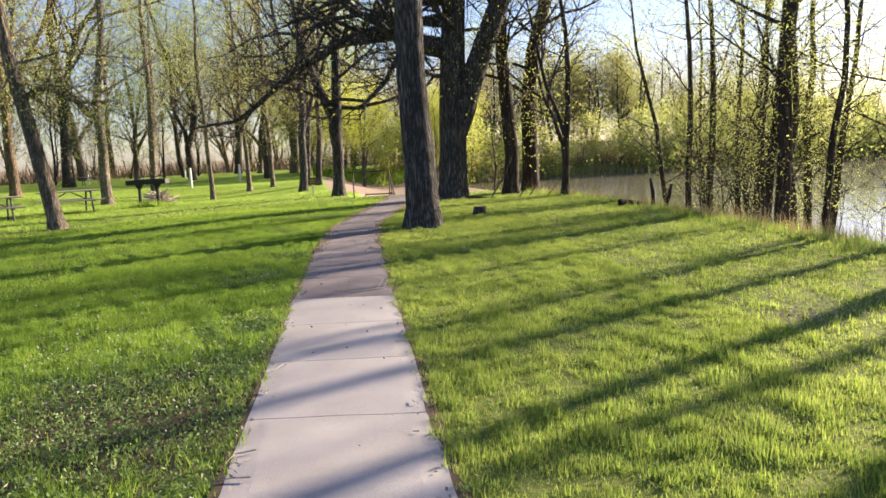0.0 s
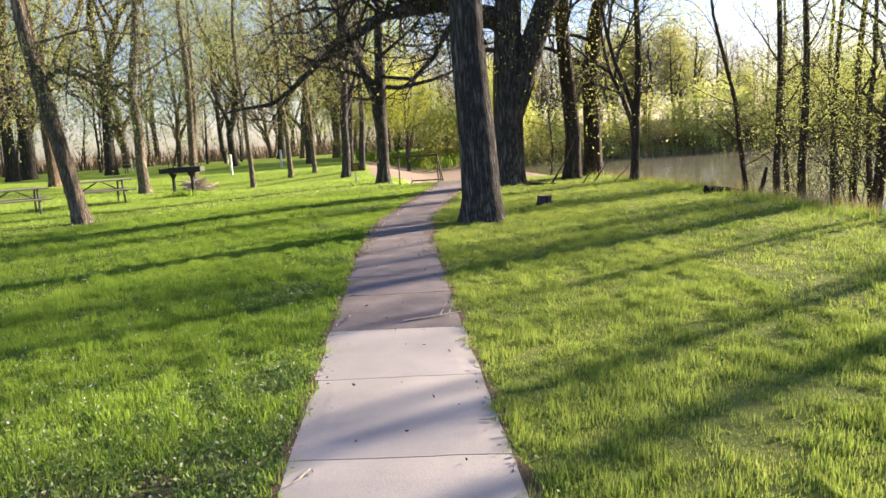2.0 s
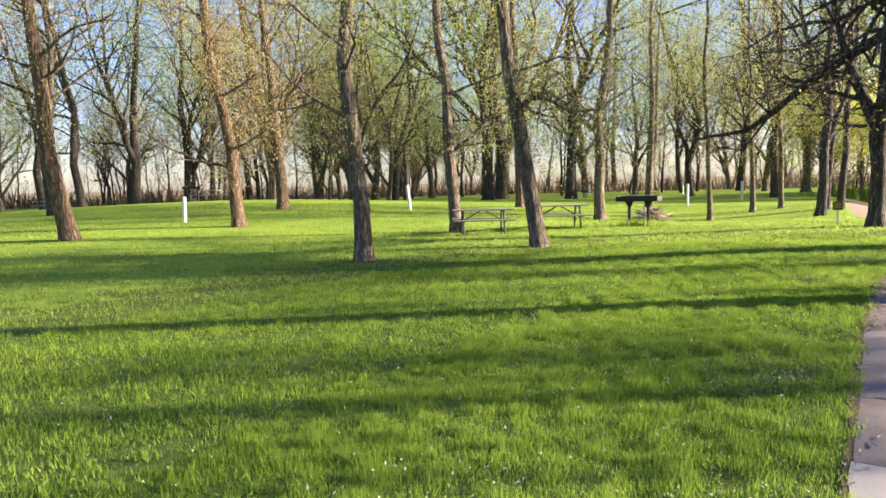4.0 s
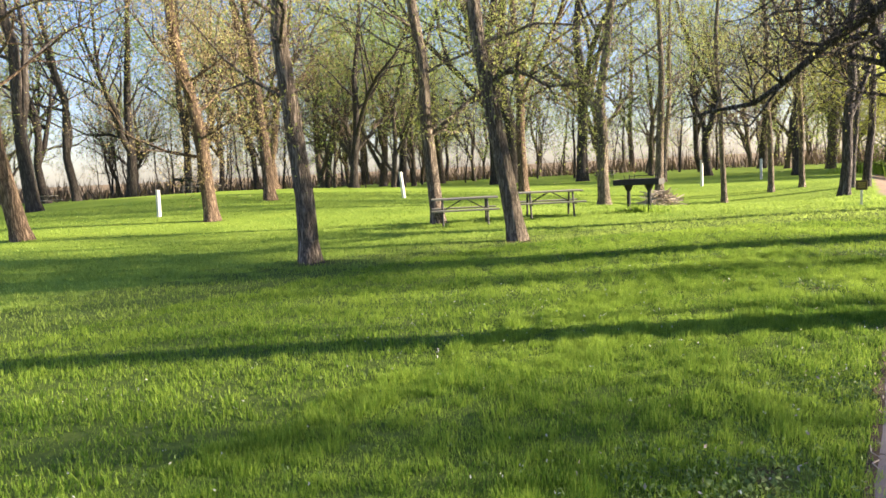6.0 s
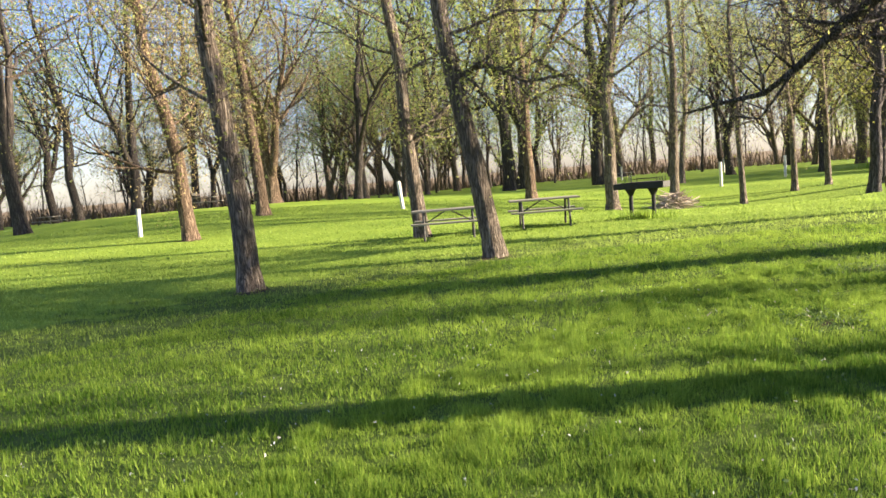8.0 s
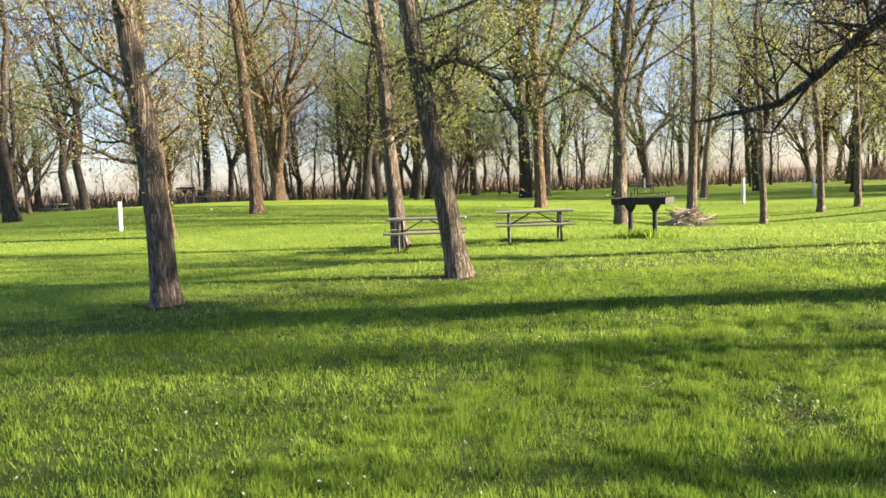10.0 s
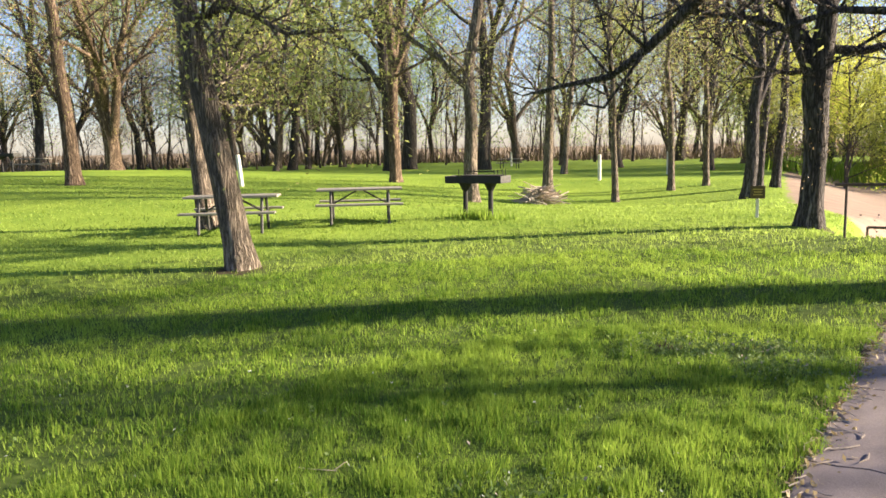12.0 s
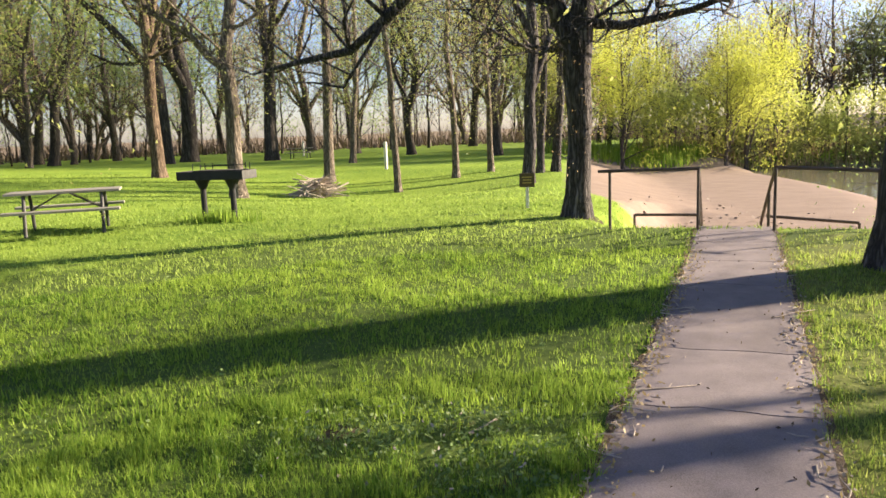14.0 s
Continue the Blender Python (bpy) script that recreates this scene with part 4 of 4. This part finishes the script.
def dead_log(x, y, label, seed, length, r, turn, ends):
    rg = random.Random(seed)
    V, F, tips = [], [], []
    limb(rg, V, F, tips, Vector((0, 0, r * 0.7)), Vector((1, 0, 0.02)), length, r, 0, 1, 0.06, 0.2, (ends,), (9, 6, 4), 0.9)
    tagged(new("fallen_branch", mesh_of("fallen_branch", V, F, M_BARK_BANK if r > 0.05 else M_STICK, True)), label, "branch").matrix_world = pose(x, y, height_at(x, y) + (0.022 if abs(x - path_x(y)) < 0.6 else 0), 0, 0, turn) @ Matrix.Diagonal((1, 1, 0.35 if r < 0.05 else 1, 1))


dead_log(3.95, 18.1, "fallen dark log at the top of the bank", 3, 0.8, 0.1, 6, 2)
for x, y, h, lean in ((4.72, 18.1, 0.62, 4), (5.0, 18.15, 0.56, -18)):
    V, F = [], []
    tube(V, F, [Vector((0, 0, -0.2)), Vector((0.02, 0, h * 0.5)), Vector((-0.01, 0, h))], [0.05, 0.045, 0.03], 7)
    tagged(new("snag", mesh_of("snag", V, F, M_BARK_BANK, True)), "short dead upright snag on the bank", "snag").matrix_world = pose(x, y, height_at(x, y), 0, -lean, 0)
dead_log(-1.15, 8.45, "bleached forked twig lying on the path", 8, 0.5, 0.02, 5, 2)
dead_log(-4.55, 15.6, "pale stick in the grass", 9, 0.22, 0.008, 10, 1)
dead_log(-1.35, 21.6, "small pale twig on the path", 11, 0.4, 0.012, 40, 3)
dead_log(-2.25, 19.7, "curled twig at the path edge", 12, 0.4, 0.01, 20, 3)
dead_log(-3.0, 18.9, "pale stick in the grass", 13, 0.3, 0.014, 60, 1)
dead_log(0.6, 23.2, "crooked fallen branch under the oaks", 14, 2.6, 0.06, -10, 6)

rs = random.Random(31)
V, F = [], []
for k in range(170):
    a, r = rs.uniform(0, 6.28), abs(rs.gauss(0, 0.28))
    c = Vector((r * math.cos(a), r * math.sin(a), max(0.03, 0.5 * (1 - r / 0.75) * rs.random() + 0.02)))
    b = rs.uniform(0, 6.28)
    d = Vector((math.cos(b), math.sin(b), rs.gauss(0, 0.22))) * rs.uniform(0.25, 0.55)
    c.z = max(c.z, abs(d.z) + 0.01)
    mid = c + Vector((rs.gauss(0, 0.03), rs.gauss(0, 0.03), rs.gauss(0, 0.02)))
    q = rs.uniform(0.008, 0.022)
    tube(V, F, [c - d, mid, c + d], [q, q * 0.8, q * 0.4], 5)
pile = tagged(new("brush_pile", mesh_of("brush_pile", V, F, M_STICK)), "heap of cut dry branches on the lawn", "brush pile", kind="stuff")
pile.matrix_world = pose(-14.4, 38.9, height_at(-14.4, 38.9)) @ Matrix.Scale(1.35, 4)

# ---- undergrowth on the bank ----
rb = np.random.default_rng(9)


def stalks(name, label, x, y, tall, wide, mat, category, spread=0.35, lush=1.0):
    n = len(x)
    z = terrain(x, y)[0]
    h = tall * lush * rb.uniform(0.4, 1.2, n)
    a = rb.uniform(0, 6.283, n)
    ln = spread * h * rb.normal(0, 1, n)
    w = wide * rb.uniform(0.6, 1.4, n)
    base = np.stack([x, y, z - 0.01], 1)
    side = np.stack([np.cos(a), np.sin(a), np.zeros(n)], 1) * w[:, None]
    top = base + np.stack([-np.sin(a) * ln, np.cos(a) * ln, h], 1)
    v = np.stack([base - side, base + side, top], 1).reshape(-1, 3)
    return tagged(new(name, polys(name, v, 3, mat)), label, category, kind="stuff")


yb = rb.uniform(4, 26.5, 9000)
xb = np.interp(yb, [k[0] for k in BANK], [k[1] for k in BANK]) + rb.uniform(-0.3, 3.0, 9000)
stalks("bank_weeds", "dry stalks and weeds on the pond bank", xb, yb, 0.3, 0.005, M_STRAW, "weeds")
yb = rb.uniform(4, 27, 9000)
xb = np.interp(yb, [k[0] for k in BANK], [k[1] for k in BANK]) + rb.uniform(-0.5, 2.5, 9000)
stalks("bank_grass", "tall green grass on the pond bank", xb, yb, 0.15, 0.007, M_GRASS, "grass")
for k in range(9):
    rg = random.Random(200 + k)
    stems, tips = [], []
    for i in range(4):
        V, F = [], []
        stems.append((V, F))
        a = rg.uniform(0, 6.28)
        limb(rg, V, F, tips, Vector((rg.gauss(0, 0.15), rg.gauss(0, 0.15), -0.05)), Vector((math.cos(a) * 0.35, math.sin(a) * 0.35, 1)).normalized(), rg.uniform(1.4, 2.8), 0.016, 1, 3, 0, 0.2, (4, 4, 3), (4, 4, 3, 3), 0.7)
    y = 12.2 + k * 0.95 + rg.uniform(-0.4, 0.4)
    x = float(np.interp(y, [q[0] for q in BANK], [q[1] for q in BANK])) + rg.uniform(1.2, 3.2)
    e = thing("shrub", pose(x, y, height_at(x, y)), "twiggy shrub in first leaf on the pond bank", "shrub", "bank shrubs")
    for V, F in stems:
        part("stem", mesh_of("stem", V, F, M_BARK_BANK, True), None, e)
    part("foliage", leaves(300 + k, tips, 4, 0.021, M_LEAF_PALE, 0.12, "foliage", flat=0.4), None, e)

# ---- lawn grass ----
WALK = np.array([(-0.2, 2.5), (-0.8, 4.0), (-1.5, 8.0), (-1.9, 13.0), (-1.9, 16.5)])


def walk_distance(x, y):
    d = np.full(len(x), 1e9)
    for a, b in zip(WALK, WALK[1:]):
        ab = b - a
        t = np.clip(((x - a[0]) * ab[0] + (y - a[1]) * ab[1]) / (ab @ ab), 0, 1)
        d = np.minimum(d, np.hypot(x - a[0] - t * ab[0], y - a[1] - t * ab[1]))
    return d


def waves(x, y, scale, seed):
    """Smooth patchiness between 0 and 1 from a few crossing waves."""
    r = np.random.default_rng(seed)
    v = np.zeros(len(x))
    for k in range(9):
        a, f, p = r.uniform(0, 6.283), scale * r.uniform(0.6, 1.9), r.uniform(0, 6.283)
        v += np.sin((x * np.cos(a) + y * np.sin(a)) * f + p + 1.3 * np.sin((x * np.sin(a) - y * np.cos(a)) * f * 0.7 + k))
    return 1 / (1 + np.exp(-v * 0.75))


def lawn(n, xs, ys, near, far, tall, wide):
    """Blades between two distances from the footpath's walked stretch; thinner and drier on the bank side."""
    x, y = rb.uniform(*xs, n), rb.uniform(*ys, n)
    d = walk_distance(x, y)
    z, sand, bare, field = terrain(x, y)
    px = np.interp(y, [k[0] for k in CENTRE], [k[1] for k in CENTRE])
    edge = np.interp(y, [k[0] for k in BANK], [k[1] for k in BANK])
    clump, worn = waves(x, y, 4.2, 1), waves(x, y, 1.5, 2)
    gap = np.where(y < 15, 0.515, 0.49) + 0.04 * np.sin(y * 9.1) * np.sin(y * 3.7 + 1) + 0.02 * np.sin(y * 31)
    side = np.abs(x - px)
    thin = np.clip(1.15 - 0.45 * worn * np.clip(2.2 - side / 2.5, 0.3, 1.6), 0.3, 1)
    keep = (d >= near) & (d < far) & ((side > gap) | (y > 26.8)) & (sand < 0.3) & (x < edge + 0.4) & (rb.random(n) > bare * 1.2) & (rb.random(n) < (0.62 + 0.5 * clump) * thin)
    x, y, clump, right = x[keep], y[keep], clump[keep], (x > px)[keep]
    tuft = waves(x, y, 17.0, 3)
    lush = (0.36 + 0.42 * clump + 0.85 * tuft ** 2) * np.where(right, 0.85, 1.0)
    dry = right & (rb.random(len(x)) < 0.8) & (y < 27)
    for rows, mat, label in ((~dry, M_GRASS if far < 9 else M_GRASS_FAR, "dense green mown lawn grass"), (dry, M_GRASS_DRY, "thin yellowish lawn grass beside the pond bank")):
        if rows.any():
            stalks("lawn_grass", label, x[rows], y[rows], tall, wide, mat, "grass", 0.5, lush[rows])


lawn(1650000, (-5.6, 3.8), (2.2, 20.2), 0, 3.6, 0.07, 0.0038)
lawn(820000, (-10.5, 6.5), (2.6, 25.5), 3.6, 8.5, 0.068, 0.0058)
lawn(420000, (-19, 7), (4, 34), 8.5, 17, 0.066, 0.0095)
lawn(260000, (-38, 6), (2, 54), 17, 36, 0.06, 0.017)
gxs, gys = rb.normal(-10.6, 0.35, 500), rb.normal(27.75, 0.16, 500)
stalks("weeds", "rank weeds round the grill posts", gxs, gys, 0.24, 0.014, M_GRASS, "weeds")

a, q = np.radians(rb.uniform(-6, 100, 12000)), rb.uniform(90, 118, 12000)
stalks("wood_edge_brush", "brown leafless brush along the edge of the wood", -2 - q * np.sin(a), 10 + q * np.cos(a), 1.7, 0.09, M_BRUSH, "brush", 0.7, np.clip(np.abs(np.sin(a * 23) + np.sin(a * 61 + q)) , 0.15, 1.5))
a, q = rb.uniform(0, 1, 2600), rb.normal(0, 1, 2600)
stalks("reeds", "fresh green reeds behind the beach", -11 + 9 * a + q * 0.6, 66.5 + q * 1.6, 0.9, 0.03, M_GRASS, "reeds", 0.25)
x = rb.uniform(-6, 60, 7000)
stalks("shore_brush", "brown brush and dead stalks on the far shore", x, 67.5 + 0.28 * np.clip(x, 0, 60) + np.abs(rb.normal(0, 5, 7000)), 1.1, 0.04, M_STRAW, "brush", 0.5)
y = rb.uniform(2.5, 26.8, 2600)
x = np.interp(y, [k[0] for k in CENTRE], [k[1] for k in CENTRE]) + rb.choice([-1, 1], 2600) * (0.53 + np.abs(rb.normal(0, 0.05, 2600)))
stalks("dry_grass", "dry straw-coloured grass along the path edges", x, y, 0.06, 0.003, M_STRAW, "grass", 0.9)
y = rb.uniform(12, 25, 1500)
x = np.interp(y, [k[0] for k in CENTRE], [k[1] for k in CENTRE]) + np.where(rb.random(1500) < 0.65, -1, 1) * (0.52 - np.abs(rb.normal(0, 0.09, 1500)))
pts = [Vector((u, v, height_at(u, v) + 0.03)) for u, v in zip(x, y)]
tagged(new("leaf_litter", leaves(18, pts, 1, 0.017, M_STRAW, 0.008, "leaf_litter")), "pale dry leaf scraps along the old path edge", "litter", kind="stuff")
V, F = [], []
for k in range(420):
    y = rs.uniform(2.5, 26.8) if k < 150 else rs.uniform(13.5, 24)
    x = path_x(y) + rs.choice((-1, -1, 1)) * (0.48 - abs(rs.gauss(0, 0.09)) + 0.05)
    a, l = rs.uniform(0, 6.28), rs.choice((0.012, 0.018, 0.03, 0.05, 0.09))
    p, d = Vector((x, y, 0.03)), Vector((math.cos(a), math.sin(a), rs.gauss(0, 0.08))) * l
    e = Vector((-d.y, d.x, 0)) * rs.gauss(0, 0.25)
    tube(V, F, [p - d, p + e, p + d], [0.004, 0.004, 0.002], 4)
tagged(new("twig_litter", mesh_of("twig_litter", V, F, M_STICK)), "small dry twigs along the path edges", "twigs", kind="stuff")
# broad-leaved weeds and dead leaves in the thin turf
def ground_leaves(name, label, x, y, per, size, mat, category, lift=0.025):
    on = (np.abs(x - np.interp(y, [k[0] for k in CENTRE], [k[1] for k in CENTRE])) > 0.56) & (x < 4.5)
    pts = [Vector((u, v, height_at(u, v) + lift)) for u, v in zip(x[on], y[on])]
    tagged(new(name, leaves(17, pts, per, size, mat, 0.022, name)), label, category, kind="stuff")


ground_leaves("broadleaf_weeds", "low broad-leaved weeds in thin worn turf", rb.normal(-2.1, 0.95, 5200), rb.normal(4.7, 1.4, 5200), 5, 0.0125, M_WEED, "weeds")
ground_leaves("broadleaf_weeds", "scattered broad-leaved weeds in the lawn", rb.uniform(-8, 4, 1100), rb.uniform(3, 24, 1100), 6, 0.014, M_WEED, "weeds")
wx, wy = zip(*((-1.8, 7.1), (-2.4, 10.0), (-2.3, 11.65), (-3.3, 15.6), (-2.75, 18.5), (-3.6, 18.7), (-2.95, 19.0), (-2.6, 9.6)))
ground_leaves("broadleaf_weeds", "dark rosettes of weeds in worn spots of the lawn", np.repeat(wx, 130) + rb.normal(0, 0.24, 1040), np.repeat(wy, 130) + rb.normal(0, 0.24, 1040), 5, 0.015, M_WEED, "weeds", 0.03)
ground_leaves("dead_leaves", "pale dry leaf scraps in worn spots of the lawn", np.repeat(wx, 22) + rb.normal(0, 0.3, 176), np.repeat(wy, 22) + rb.normal(0, 0.3, 176), 1, 0.014, M_STICK, "leaves", 0.05)
ground_leaves("dead_leaves", "scattered dry brown leaves in the grass", np.concatenate([rb.normal(-2.0, 0.8, 300), rb.normal(2.75, 0.45, 160)]), np.concatenate([rb.normal(4.9, 1.3, 300), rb.normal(6.6, 0.25, 160)]), 2, 0.014, M_STICK, "leaves", 0.03)
# clover heads and litter
n = 520
x = np.concatenate([rb.normal(-2.6, 1.0, 240), rb.uniform(-7, -2.2, 280)])
y = np.concatenate([rb.normal(5.6, 1.8, 240), rb.uniform(6, 17, 280)])
ok = (np.abs(x - np.interp(y, [k[0] for k in CENTRE], [k[1] for k in CENTRE])) > 0.6) & (y > 2)
cl = [Vector((u, v, height_at(u, v) + 0.055)) for u, v in zip(x[ok], y[ok])]
tagged(new("clover_flowers", leaves(5, cl, 2, 0.009, M_PETAL, 0.006, "clover_flowers")), "small white clover flowers in the grass", "flowers", kind="stuff")
n = 800
y = rb.uniform(2.5, 27, n)
s = rb.choice([-1, 1], n)
x = np.interp(y, [k[0] for k in CENTRE], [k[1] for k in CENTRE]) + s * (0.52 + rb.normal(0, 0.04, n))
li = [Vector((u, v, height_at(u, v) + 0.03)) for u, v in zip(x, y)]
tagged(new("leaf_litter", leaves(6, li, 1, 0.013, M_STICK, 0.006, "leaf_litter")), "dry leaf and twig litter along the path edges", "litter", kind="stuff")
n = 150
y = rb.uniform(2.5, 26, n)
x = np.interp(y, [k[0] for k in CENTRE], [k[1] for k in CENTRE]) + rb.uniform(-0.48, 0.48, n)
li = [Vector((u, v, 0.028)) for u, v in zip(x, y)]
tagged(new("leaf_litter", leaves(7, li, 1, 0.013, M_SOIL, 0.003, "leaf_litter")), "scattered dark bits of dry leaf on the path", "litter", kind="stuff")

bx, by = rb.normal(-1.0, 1.3, 130), rb.normal(34, 3.2, 130)
li = [Vector((u, v, height_at(u, v) + 0.012)) for u, v in zip(bx, by) if v > 30]
tagged(new("beach_litter", leaves(8, li, 2, 0.06, M_STICK, 0.05, "beach_litter", flat=0.05)), "dry reed scraps and twigs strewn on the sand", "litter", kind="stuff")

# ---- soil along the path edges ----
for side in (-1, 1):
    V, F = [], []
    for k in range(240):
        y = -3 + k * 0.125
        c, w = path_x(y), 0.53 if y < 15 else 0.5
        V.append((c + side * (w - 0.03), y, 0.013))
        V.append((c + side * (w + 0.035 + 0.05 * noise.noise((y * 2.1, side, 3)) + 0.03 * noise.noise((y * 9, side, 7))), y, 0.012))
    for k in range(239):
        a = 2 * k
        F.append((a, a + 1, a + 3, a + 2) if side > 0 else (a, a + 2, a + 3, a + 1))
    part("soil_edge", mesh_of("soil_edge", V, F, M_SOIL), None, path)

# ---- slabs of the path ----
joints = [8.25 - 1.22 * k for k in range(24)][::-1]
for a, b in zip(joints, joints[1:]):
    part("slab", slab(a, b, M_SLAB, 1.05, 0.012), None, path)
old = [8.25, 9.6, 10.6, 12.2, 13.9, 15.3, 16.9, 18.3, 19.5, 20.65, 22.9, 24.2, 25.6, 26.85]
for a, b in zip(old, old[1:]):
    part("slab", slab(a, b, M_OLD, 1.03 if b < 15 else 0.99, 0.012 if a == 8.25 else 0.05), None, path)
